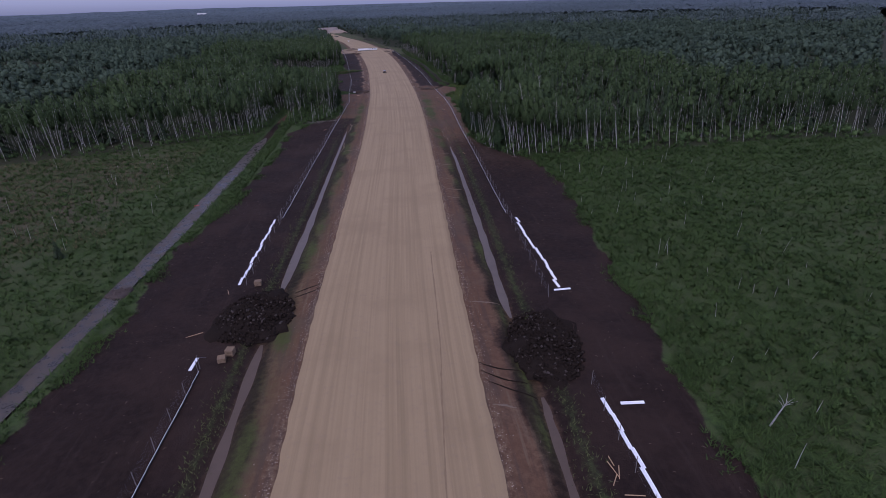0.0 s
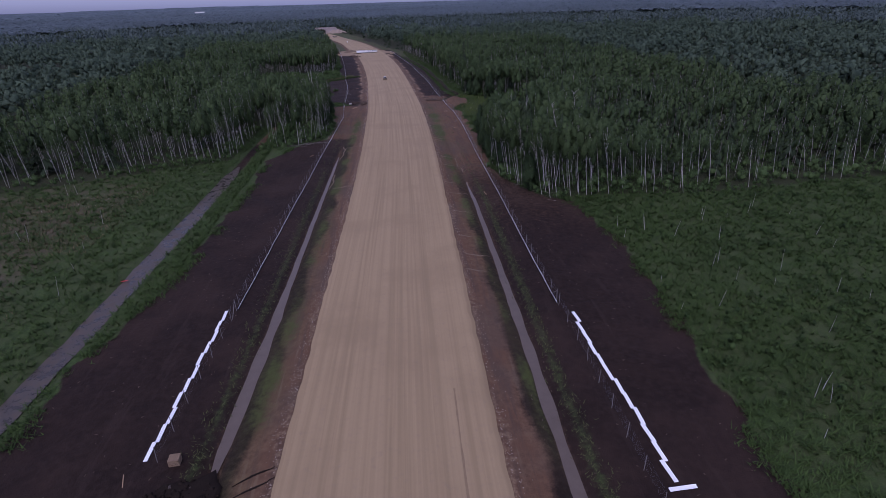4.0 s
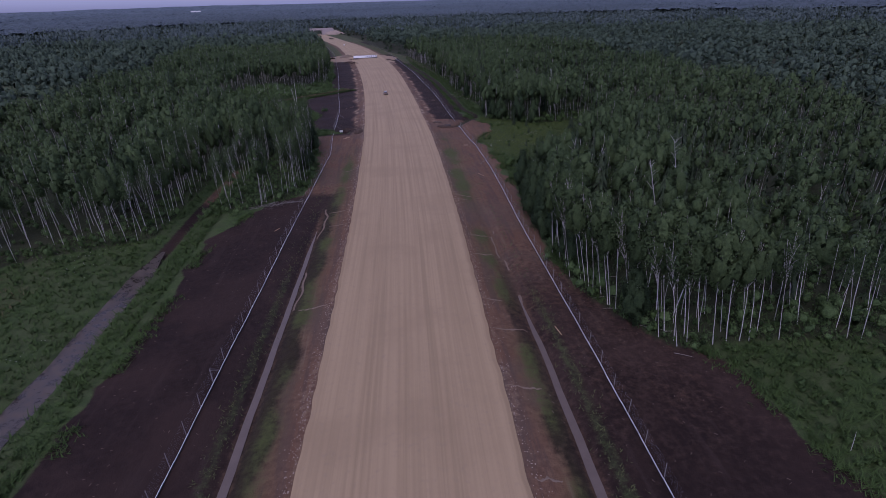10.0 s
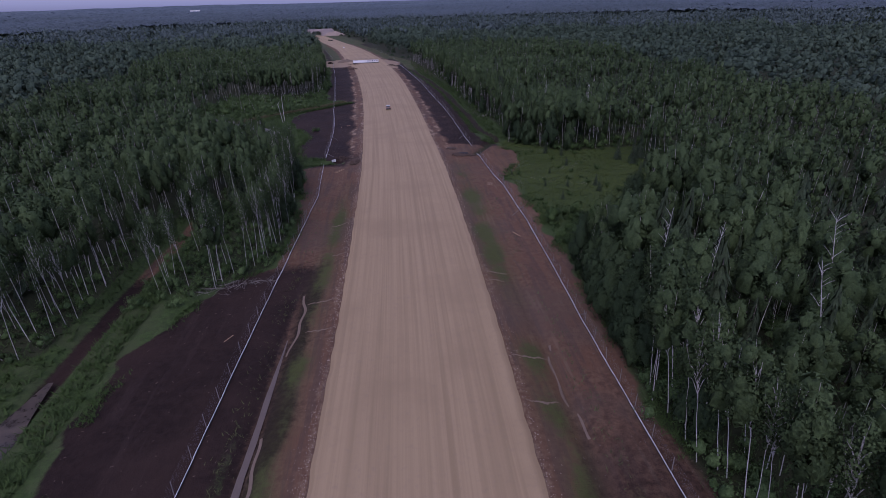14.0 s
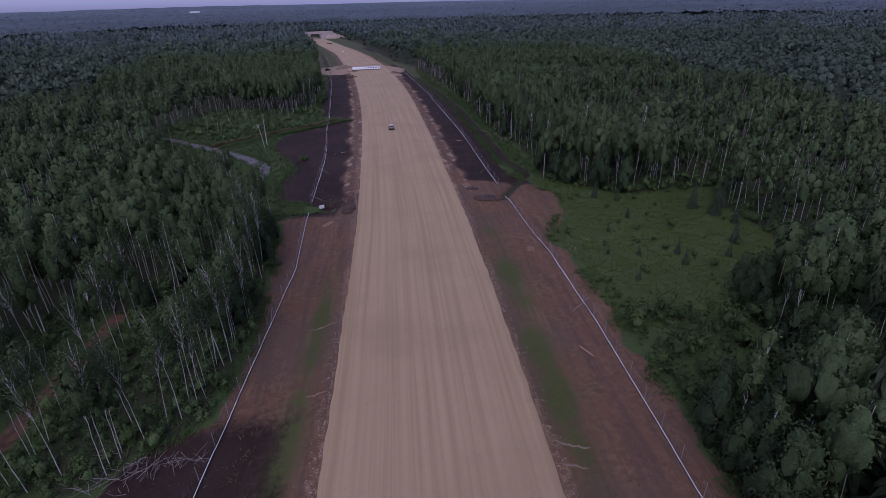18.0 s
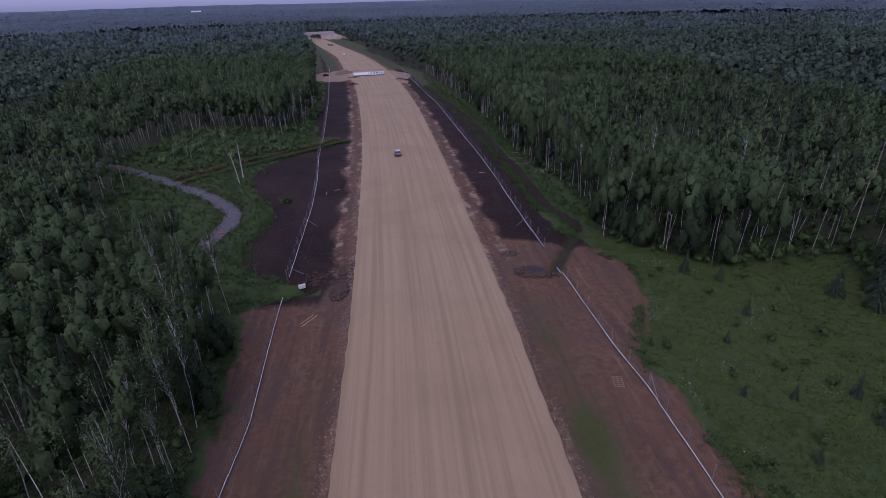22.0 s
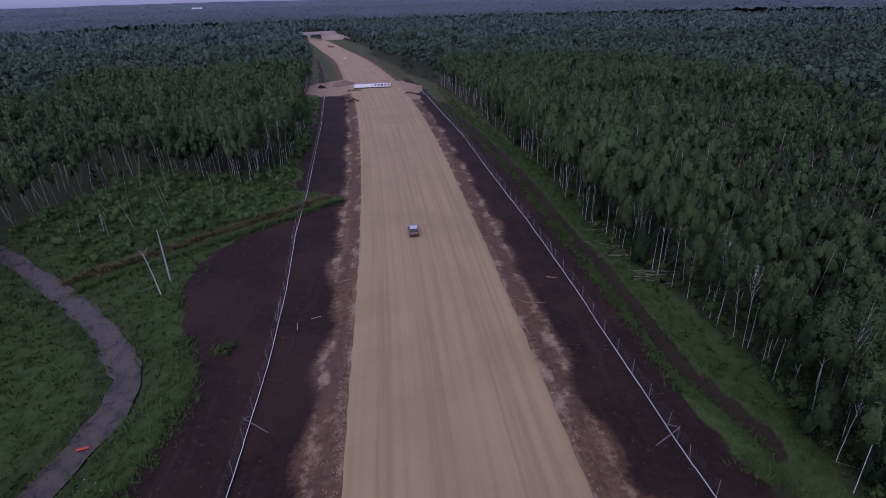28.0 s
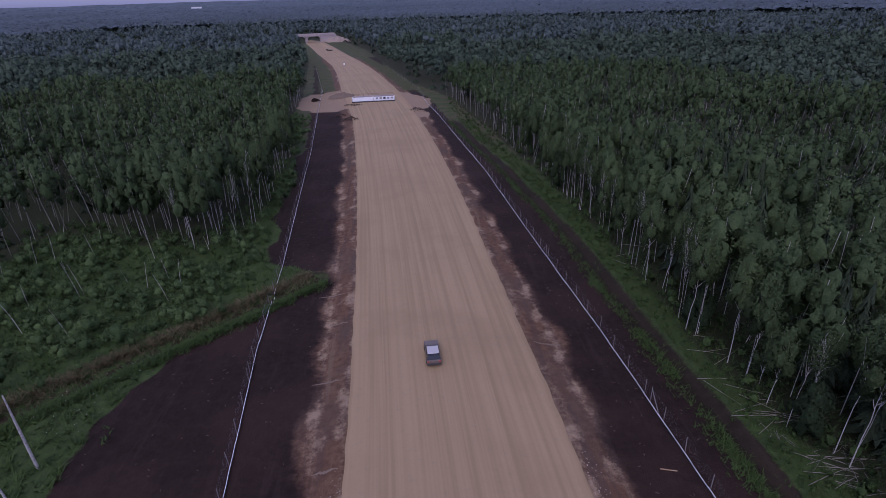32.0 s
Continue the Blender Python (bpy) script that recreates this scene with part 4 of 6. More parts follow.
def small_template(seed, kind, detail):
    """Trunk triangles and leaf triangles of a tree that stands inside the wood; unit height."""
    r = np.random.default_rng(seed)
    if kind == "spruce":
        tiers = 12 if detail > 200 else (8 if detail > 60 else 5)
        per = 10 if detail > 200 else (7 if detail > 60 else 5)
        vs = []
        for i in range(tiers):
            z = 0.10 + 0.86 * i / (tiers - 1)
            rad = 0.20 * (1.04 - z) ** 0.9 + 0.008
            for k in range(per):
                a = r.random() * 6.283
                l = rad * r.uniform(0.8, 1.15)
                w = 0.033 * (1.2 - z) * (6 / per + 0.45)
                tip = np.array([np.cos(a) * l, np.sin(a) * l, z - 0.07 - 0.05 * r.random()])
                root = np.array([0, 0, z + 0.05])
                s = np.array([-np.sin(a), np.cos(a), 0]) * w
                m = (root * 0.45 + tip * 0.55)
                vs += [root, m + s, tip, root, tip, m - s]
        lv = np.array(vs)
        ln = np.column_stack([lv[:, 0] * 4, lv[:, 1] * 4, np.full(len(lv), 0.45)]) + 0.15 * r.normal(size=lv.shape)
        ln = np.repeat(ln.reshape(-1, 3, 3).mean(1), 3, 0)
        ln /= np.linalg.norm(ln, axis=1)[:, None]
        lv = outward(lv, ln[::3])
        tv, tf = tube([(0, 0, 0), (0, 0, 0.9)], [0.012, 0.003], 3)
    else:
        lobes, level, leaves, size = {95: (11, 0, 430, 0.0145), 280: (9, 2, 620, 0.019), 130: (7, 1, 210, 0.027), 54: (4, 1, 50, 0.042), 36: (2, 1, 14, 0.055)}[detail]
        c, w = crown_lobes(r, 1.0, r.uniform(0.46, 0.58) + (0.1 if level == 0 else 0), r.uniform(0.28, 0.37) * (0.62 if level == 0 else 1), lobes)
        w = w * (1.0 if detail > 200 or level == 0 else (8 / lobes) ** 0.4)
        lv, ln = foliage(r, c, w, level, leaves, size) if level else leaf_cloud(r, c, w, leaves, size)
        lean = r.normal(size=2) * 0.045
        tv, tf = tube([(0, 0, 0), (lean[0] * 0.4, lean[1], 0.45), (lean[0], lean[1], 0.9)], np.array([0.0032, 0.0026, 0.0015]) * (1.25 if detail == 95 else 1), 3)
    tt = np.concatenate([tv[tf[:, [0, 1, 2]]].reshape(-1, 3), tv[tf[:, [0, 2, 3]]].reshape(-1, 3)])
    e = tt.reshape(-1, 3, 3)
    tn = np.cross(e[:, 1] - e[:, 0], e[:, 2] - e[:, 0])
    tn = np.repeat(tn / (np.linalg.norm(tn, axis=1)[:, None] + 1e-12), 3, 0)
    return (tt, tn), (lv, ln)


def plant_wood(name, x, y, detail, hmin, hmax, spruce_share, label, seed, bark, trunks=True, leaf=None, wide=1.0):
    """Joins many trees into one woodland mesh of stuff."""
    r = np.random.default_rng(seed)
    tmpl = {k: [small_template(seed * 50 + i + (0 if k == "birch" else 25), k, detail) for i in range(9)] for k in ("birch", "spruce")}
    zz = height(x, y)
    patch = 0.5 + 0.5 * wave(x, y, 28.0, 0.9)
    share = np.clip(spruce_share * (0.2 + 1.8 * patch), 0, 1)
    is_spruce = r.random(len(x)) < share
    if detail == 95:
        is_spruce[:] = False
    elif detail > 60:
        is_spruce &= forest_edge_depth(x, y) > 7
    groups = []
    for kind in ("birch", "spruce"):
        for i in range(9):
            sel = np.nonzero((is_spruce == (kind == "spruce")) & (np.arange(len(x)) % 9 == i))[0]
            if len(sel) == 0:
                continue
            h = r.uniform(hmin, hmax, len(sel)) * (0.92 + 0.16 * wave(x[sel], y[sel], 17.0))
            a = r.random(len(sel)) * 6.283
            wd = h * r.uniform(0.85, 1.25, len(sel)) * (wide if kind == "birch" else 0.95)
            tint = np.clip(0.5 + 0.28 * r.normal(size=len(sel)) + 0.18 * wave(x[sel], y[sel], 40.0), 0, 1)
            for which in ((0, 1) if trunks else (1,)):
                t, tn = tmpl[kind][i][which]
                ca, sa = np.cos(a)[:, None], np.sin(a)[:, None]
                vx = (t[None, :, 0] * ca - t[None, :, 1] * sa) * wd[:, None] + x[sel][:, None]
                vy = (t[None, :, 0] * sa + t[None, :, 1] * ca) * wd[:, None] + y[sel][:, None]
                vz = t[None, :, 2] * h[:, None] + zz[sel][:, None] - 0.1
                if detail == 95:
                    vx = vx - 0.12 * t[None, :, 2] * h[:, None] * ((x[sel] > 0) & (y[sel] < 185))[:, None]
                v = np.stack([vx, vy, vz], -1).reshape(-1, 3)
                mat = 0 if which == 0 and kind == "birch" else (1 if which == 0 else (2 if kind == "birch" else 3))
                nv = np.stack([tn[None, :, 0] * ca - tn[None, :, 1] * sa, tn[None, :, 0] * sa + tn[None, :, 1] * ca, np.repeat(tn[None, :, 2], len(sel), 0)], -1).reshape(-1, 3)
                groups.append((v, np.full(len(v) // 3, mat), np.repeat(tint, t.shape[0]), nv))
    v = np.concatenate([g[0] for g in groups])
    me = mesh_of(name, v, tri_faces(len(v)), [bark, GREYBARK, leaf or LEAF, NEEDLE], np.concatenate([g[1] for g in groups]), normals=np.concatenate([g[3] for g in groups]))
    floats(me, "tint", np.concatenate([g[2] for g in groups]))
    tagged(new(name, me), label, "woodland", kind="stuff")


def in_view(x, y):
    return np.abs(x + 5) < 0.98 * np.maximum(y, 0) + 35


def woods():
    # near wood, behind the single trees of its edge
    x, y = scatter(-240, 240, 135, 640, 3.3, 31)
    xo, yo = scatter(-240, 240, 135, 640, 4.2, 32)
    inner, outer = np.abs(x - road_mid(y)) < 66, np.abs(xo - road_mid(yo)) >= 66
    x, y = np.concatenate([x[inner], xo[outer]]), np.concatenate([y[inner], yo[outer]])
    side = np.abs(x - road_mid(y))
    keep = forest_mask(x, y) & in_view(x, y) & ((side < 135) | (y < 215)) & (y < 540)
    x, y, side = x[keep], y[keep], side[keep]
    thin = (x > -39) & (x < -20) & (y < 234)
    x, y, side = x[~thin], y[~thin], side[~thin]
    gap = np.full(len(x), 1e9)
    for ex, ey in EDGE:
        gap = np.minimum(gap, np.hypot(x - ex, y - ey))
    x, y, side = x[gap > 1.9], y[gap > 1.9], side[gap > 1.9]
    open_edge = (forest_edge_depth(x, y) < 8.5) & (y < 250) & ~((x > 0) & (y > 184))
    west, close = x < road_mid(y), (side < 58) & (y < 420)
    plant_wood("woodland", x[open_edge], y[open_edge], 95, 11.5, 16.0, 0.0, "open stand of thin white birch stems with sparse leaves", 11, BARK)
    x, y, west, close = x[~open_edge], y[~open_edge], west[~open_edge], close[~open_edge]
    for sel, sd, detail, lab in ((west & close, 3, 280, "dense birch wood with white stems and dark green crowns"), (~west & close, 4, 280, "dense mixed birch and spruce wood beside the road"),
                                 (west & ~close, 9, 130, "dense birch wood set back from the road"), (~west & ~close, 10, 130, "dense mixed birch and spruce wood set back from the road")):
        plant_wood("woodland", x[sel], y[sel], detail, 10.0, 16.5, 0.05 if sd in (3, 9) else 0.16, lab, sd, BARK)
    # middle distance
    x, y = scatter(-900, 900, 135, 1250, 6.0, 41)
    side = np.abs(x - road_mid(y))
    keep = forest_mask(x, y) & (np.abs(x + 5) < 0.90 * y + 20) & ((side >= 135) & (y >= 215) | (y >= 540)) & (np.hypot(x, y - 200) < 930)
    x, y = x[keep], y[keep]
    west = x < road_mid(y)
    # trees beyond roughly 560 m take the leaf colour with haze painted in
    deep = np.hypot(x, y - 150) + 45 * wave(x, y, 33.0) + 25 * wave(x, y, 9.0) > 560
    for sd, sel, lf in ((5, west & ~deep, LEAF_FAR), (6, ~west & ~deep, LEAF_FAR), (7, west & deep, LEAF_HAZED), (8, ~west & deep, LEAF_HAZED)):
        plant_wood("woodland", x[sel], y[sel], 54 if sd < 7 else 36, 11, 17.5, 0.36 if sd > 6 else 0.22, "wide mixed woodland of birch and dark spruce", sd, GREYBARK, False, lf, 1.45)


woods()


def far_canopy():
    """Closed canopy from a kilometre out to the horizon."""
    rr = 860 * 1.0125 ** np.arange(0, 141)
    aa = np.radians(np.linspace(-62, 62, 720))
    R, A = np.meshgrid(rr, aa, indexing="ij")
    r = np.random.default_rng(5)
    X, Y = np.sin(A) * R * (1 + 0.004 * r.normal(size=R.shape)), 200 + np.cos(A) * R
    bump = r.normal(size=R.shape)
    bump = np.clip(bump, -1.6, 1.6)
    Z = height(X, Y) + 12.5 + 1.1 * bump * (1 - 0.7 * fade(R, 1800, 4200)) + 2.5 * wave(X, Y, 60.0, 0.3)
    bare = np.zeros(R.shape)
    for cx, cy, sx, sy in ((-1100, 2500, 160, 60), (-520, 1900, 120, 40), (700, 3100, 300, 70), (1500, 2300, 200, 60), (-1700, 3300, 380, 110), (300, 3800, 500, 120)):
        bare = np.maximum(bare, np.exp(-(((X - cx) / sx) ** 2 + ((Y - cy) / sy) ** 2) ** 2))
    Z = Z - 5 * fade(bare, 0.3, 0.7)
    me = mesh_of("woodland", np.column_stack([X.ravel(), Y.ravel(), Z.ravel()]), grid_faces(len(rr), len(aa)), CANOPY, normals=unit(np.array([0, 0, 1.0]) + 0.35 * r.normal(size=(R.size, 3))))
    # tint rises with distance, painting haze into the canopy colour
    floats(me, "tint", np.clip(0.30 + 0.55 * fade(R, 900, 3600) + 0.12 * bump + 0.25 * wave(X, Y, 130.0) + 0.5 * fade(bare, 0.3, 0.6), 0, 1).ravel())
    tagged(new("woodland", me), "endless dark forest reaching the hazy horizon", "woodland", kind="stuff")


far_canopy()


def distance():
    """The last ridge below the sky, a glowing sheet in the colour of haze."""
    aa = np.radians(np.linspace(-64, 64, 260))
    zz = np.linspace(0, 1, 7)
    A, V = np.meshgrid(aa, zz, indexing="ij")
    X, Y = np.sin(A) * 4880, 100 + np.cos(A) * 4780
    top = rim(X) + 16 + 5 * wave(X, Y, 330.0, 0.2)
    Z = top - 60 * (1 - V)
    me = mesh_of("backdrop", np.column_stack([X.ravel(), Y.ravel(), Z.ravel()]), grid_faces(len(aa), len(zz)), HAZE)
    tagged(new("backdrop", me), "blue-grey hazy forest ridge on the horizon", "backdrop", kind="structure")


distance()


# ---- grass, scrub and dead stems ----
def tufts(name, x, y, h0, h1, blades, mat, label, seed, width=0.12):
    r = np.random.default_rng(seed)
    n = len(x)
    z = height(x, y)
    P = np.repeat(np.column_stack([x, y, z]), blades, 0)
    k = len(P)
    P[:, :2] += r.normal(size=(k, 2)) * 0.22
    a = r.random(k) * 6.283
    h = r.uniform(h0, h1, k)
    side = np.column_stack([-np.sin(a), np.cos(a), np.zeros(k)]) * (width * (0.7 + r.random(k)))[:, None]
    over = np.column_stack([np.cos(a), np.sin(a)]) * (h * r.uniform(0.9, 1.5, k))[:, None]
    tip = P + np.column_stack([over, h])
    v = np.stack([P - side, P + side, tip], 1).reshape(-1, 3)
    up = unit(np.array([0, 0, 1.0]) + 0.12 * r.normal(size=(k, 3)) - 0.25 * np.column_stack([np.cos(a), np.sin(a), np.zeros(k)]))
    me = mesh_of(name, outward(v, up), tri_faces(len(v)), mat, normals=np.repeat(up, 3, 0))
    t = np.clip(0.5 + 0.3 * wave(x, y, 6.0) + 0.25 * r.normal(size=n), 0, 1)
    floats(me, "tint", np.repeat(np.repeat(t, blades), 3))
    tagged(new(name, me), label, "grass", kind="stuff")


def fields():
    r = np.random.default_rng(12)
    # eastern field
    n = 36000
    x, y = 28 + 150 * r.random(n) ** 1.4, r.uniform(0, 150, n)
    k = (x > soil_r(y) + 0.6 * r.random(n)) & ~forest_mask(x, y) & in_view(x - 70 * r.random(n), y)
    tufts("grass", x[k], y[k], 0.35, 0.95, 5, BLADES, "rank green grass and scrub in an open field", 13, 0.07)
    # western field
    x, y = -38 - 140 * r.random(n) ** 1.4, r.uniform(0, 250, n)
    k = (x < soil_l(y) - 0.4 * r.random(n)) & ~forest_mask(x, y) & in_view(x + 70 * r.random(n), y) & (np.abs(x - channel(y)) > 1.9)
    tufts("grass", x[k], y[k], 0.3, 0.85, 5, BLADES, "green grass beside a drainage channel", 14, 0.07)
    n = 5000
    x, y = r.uniform(-120, -58, n), r.uniform(95, 172, n)
    k = ~forest_mask(x, y) & (wave(x, y, 9.0) > -0.3)
    tufts("grass", x[k], y[k], 0.3, 0.7, 3, REED, "dry brown sedge in a boggy field", 15, 0.06)
    # clearing and stream meadow
    n = 14000
    x, y = r.uniform(25, 68, n), r.uniform(222, 288, n)
    k = (x > soil_r(y) + 0.3) & ~forest_mask(x, y)
    tufts("grass", x[k], y[k], 0.12, 0.35, 4, MEADOW, "short green meadow grass in a clearing", 16, 0.05)
    n = 16000
    x, y = r.uniform(-95, -22, n), r.uniform(266, 405, n)
    k = (x < soil_l(y) - 0.2) & ~forest_mask(x, y) & (stream_gap(x, y) > 1.25 + 0.5 * wave(x, y, 1.6)) & (creek_gap(x, y) > 0.9)
    tufts("grass", x[k], y[k], 0.3, 0.9, 5, BLADES, "lush green grass along a stream", 17, 0.07)
    # weeds creeping over the edges of the bare soil
    n = 9000
    y = r.uniform(25, 360, n)
    east = r.random(n) < 0.5
    x = np.where(east, soil_r(y) - np.abs(r.normal(size=n)) * 1.0 + 0.6, soil_l(y) + np.abs(r.normal(size=n)) * 1.0 - 0.6)
    k = wave(x, y, 2.7, 0.4) + 0.6 * wave(x, y, 6.0) > -0.1
    tufts("grass", x[k], y[k], 0.15, 0.6, 4, BLADES, "ragged green weeds at the edge of bare soil", 20, 0.06)
    # herbs and ferns on the floor of the wood's edge
    x, y = scatter(-85, 85, 142, 420, 1.1, 26)
    k = forest_mask(x, y) & (forest_edge_depth(x, y) < 9) & (np.abs(x - road_mid(y)) < 70)
    tufts("grass", x[k], y[k], 0.3, 0.9, 4, FERN, "dim green herbs and ferns on the forest floor", 27, 0.09)
    # strips along ditches
    n = 4200
    y = r.uniform(20, 250, n)
    x = np.where(r.random(n) < 0.5, ditch_l(y) - 1.9 + r.normal(size=n) * 0.7, ditch_r(y) + 2.2 + r.normal(size=n) * 0.8)
    k = r.random(n) < 1.1 - y / 250
    tufts("grass", x[k], y[k], 0.12, 0.4, 2, WEED, "ragged weeds along the ditch banks", 18, 0.05)
    y = r.uniform(288, 480, 5000)
    x = drain(y) + r.choice([-1.9, 2.2, 4.4], 5000) + r.normal(size=5000) * 0.6
    tufts("grass", x, y, 0.2, 0.5, 4, BLADES, "grass beside a narrow forest drain", 19, 0.05)


def creek_banks():
    r = np.random.default_rng(23)
    t = r.random(2600)
    side = r.choice([-1.7, 2.6], 2600, p=[0.45, 0.55])
    off = side + r.normal(size=2600) * 0.6
    x, y = -60 + 39 * t + 0.69 * off, 332 + 37 * t - 0.725 * off
    for sel, mat, lab, sd in ((side < 0, REED, "brown reeds along a narrow creek", 24), (side > 0, BLADES, "lush grass strip between a creek and bare peat", 25)):
        tufts("grass", x[sel], y[sel], 0.3, 0.8, 5, mat, lab, sd, 0.06)


fields()
creek_banks()


def shrubs(name, x, y, s0, s1, leaves, label, seed, low=0.2, mat=None):
    r = np.random.default_rng(seed)
    vs, ts, ns = [], [], []
    ground_z = height(x, y)
    for cx, cy, cz in zip(x, y, ground_z):
        s = r.uniform(s0, s1)
        n = 4
        c = np.column_stack([r.normal(size=(n, 2)) * 0.30 * s, r.uniform(low, 0.62, n) * s])
        w = np.array([0.36, 0.36, 0.42]) * s * r.uniform(0.7, 1.2, (n, 1))
        v, vn = foliage(r, c[:2], w[:2] * 1.15, 1, int(leaves * 1.5), 0.135 * math.sqrt(s), 0.2)
        v[:, 2] = np.maximum(v[:, 2], 0.02)
        vs.append(v + np.array([cx, cy, cz]))
        ns.append(vn)
        ts.append(np.full(len(v), np.clip(0.5 + 0.3 * r.normal(), 0, 1)))
    v = np.concatenate(vs)
    me = mesh_of(name, v, tri_faces(len(v)), mat or LEAF_BUSH, normals=np.concatenate(ns))
    floats(me, "tint", np.concatenate(ts))
    tagged(new(name, me), label, "shrub", kind="stuff")


def scrub():
    r = np.random.default_rng(44)
    n = 1500
    x, y = r.uniform(32, 125, n), r.uniform(28, 150, n)
    k = (x > soil_r(y) + 0.8) & in_view(x, y) & ~forest_mask(x, y) & (wave(x, y, 8.0, 0.3) > -0.45)
    shrubs("scrub", x[k], y[k], 0.6, 1.7, 60, "low green willow scrub in an open field", 45)
    n = 620
    x, y = r.uniform(-130, -47, n), r.uniform(50, 185, n)
    k = in_view(x, y) & ~forest_mask(x, y) & (np.abs(x - channel(y)) > 3)
    shrubs("scrub", x[k], y[k], 0.5, 1.5, 60, "scattered low bushes in a boggy field", 46)
    # undergrowth at the foot of the wood
    x, y = scatter(-80, 80, 142, 470, 2.3, 47)
    m = forest_mask(x, y)
    x, y = x[m], y[m]
    d = forest_edge_depth(x, y)
    k = (d < 7) & (r.random(len(x)) < 0.8) & (np.abs(x - road_mid(y)) < 75)
    shrubs("undergrowth", x[k], y[k], 0.7, 2.5, 66, "leafy undergrowth below the birches", 48)
    # young growth between the creek and the western wood
    x, y = scatter(-105, -32, 336, 432, 2.1, 49)
    k = (x < soil_l(y) - 1.0) & (y > 335.5 + 0.949 * (x + 60)) & (stream_gap(x, y) > 5) & ~forest_mask(x, y) & (r.random(len(x)) < 0.75 + 0.4 * wave(x, y, 7.0))
    shrubs("young_growth", x[k], y[k], 1.0, 3.4, 90, "thick young birch growth on felled land", 50, 0.2, LEAF_YOUNG)
    shrubs("sapling", np.array([-28.6, -28.2]), np.array([312.6, 313.4]), 1.6, 2.2, 110, "lone leafy sapling on bare dark peat", 57)
    x, y = scatter(-100, -52, 282, 380, 4.0, 51)
    k = (stream_gap(x, y) > 4) & (r.random(len(x)) < 0.6) & ~forest_mask(x, y)
    shrubs("scrub", x[k], y[k], 0.8, 2.8, 70, "bushes in a grassy clearing", 52)
    # thicket south of the meadow, and bushes in it
    x, y = scatter(24, 66, 168, 236, 2.2, 53)
    k = (x > soil_r(y) + 0.9) & ((y > 203) & (y < 226 + np.maximum(x - 46, 0) * 1.2) | (y < 203) & (x < soil_r(y) + 7)) & (r.random(len(x)) < 0.85)
    shrubs("thicket", x[k], y[k], 1.4, 4.0, 150, "dense leafy thicket beside a meadow", 54)
    x, y = scatter(22, 66, 168, 236, 1.2, 58)
    k = (x > soil_r(y) + 0.1) & (x < soil_r(y) + 3.0)
    shrubs("scrub", x[k], y[k], 0.5, 1.3, 50, "low bushes along the edge of bare soil", 59)
    x, y = scatter(10, 48, 286, 540, 1.8, 62)
    k = (x > drain(y) + 2.0) & ~forest_mask(x, y) & (r.random(len(x)) < 0.8)
    shrubs("scrub", x[k], y[k], 0.4, 1.1, 50, "low bushes between a forest drain and birches", 63)
    x, y = scatter(-62, -24, 394, 496, 2.0, 64)
    k = (x < soil_l(y) - 0.8) & ~forest_mask(x, y) & (creek_gap(x, y) > 2.5) & (np.hypot((x + 36) / 20, (y - 527) / 21) > 1) & (r.random(len(x)) < 0.85)
    shrubs("young_growth", x[k], y[k], 1.2, 3.6, 60, "young birch growth along bare peat", 65, 0.2, LEAF_YOUNG)
    x, y = scatter(28, 100, 222, 320, 2.2, 66)
    k = forest_mask(x, y)
    x, y = x[k], y[k]
    k = r.random(len(x)) < np.where(forest_edge_depth(x, y) < 6, 0.85, 0.5)
    shrubs("thicket", x[k], y[k], 1.2, 3.6, 90, "dense leafy bushes where meadow and wood meet", 67)
    x, y = scatter(23, 140, 141, 188, 2.1, 68)
    k = forest_mask(x, y) & (r.random(len(x)) < 0.62)
    x, y = x[k], y[k]
    k = forest_edge_depth(x, y) < 9.5
    shrubs("undergrowth", x[k], y[k], 1.0, 3.6, 80, "young birch and willow bushes between bare stems", 69, 0.2, LEAF_YOUNG)
    x, y = scatter(-120, -47, 140, 215, 2.4, 70)
    k = forest_mask(x, y) & (r.random(len(x)) < 0.5)
    shrubs("undergrowth", x[k], y[k], 0.8, 2.6, 60, "low leafy bushes between leaning birch stems", 71, 0.2, LEAF_YOUNG)
    # leafy floor of the thin birch stand
    x, y = scatter(-42, -19, 200, 270, 1.7, 60)
    k = (x < soil_l(y) - 0.6) & (r.random(len(x)) < 0.8)
    shrubs("undergrowth", x[k], y[k], 0.7, 2.4, 80, "leafy bushes between thin birch stems", 61, 0.2, LEAF_YOUNG)
    x, y = scatter(30, 70, 236, 280, 4.5, 55)
    k = (x > soil_r(y) + 2) & (r.random(len(x)) < 0.30)
    shrubs("scrub", x[k], y[k], 0.7, 2.0, 90, "dark bushes in a mown meadow", 56)


scrub()


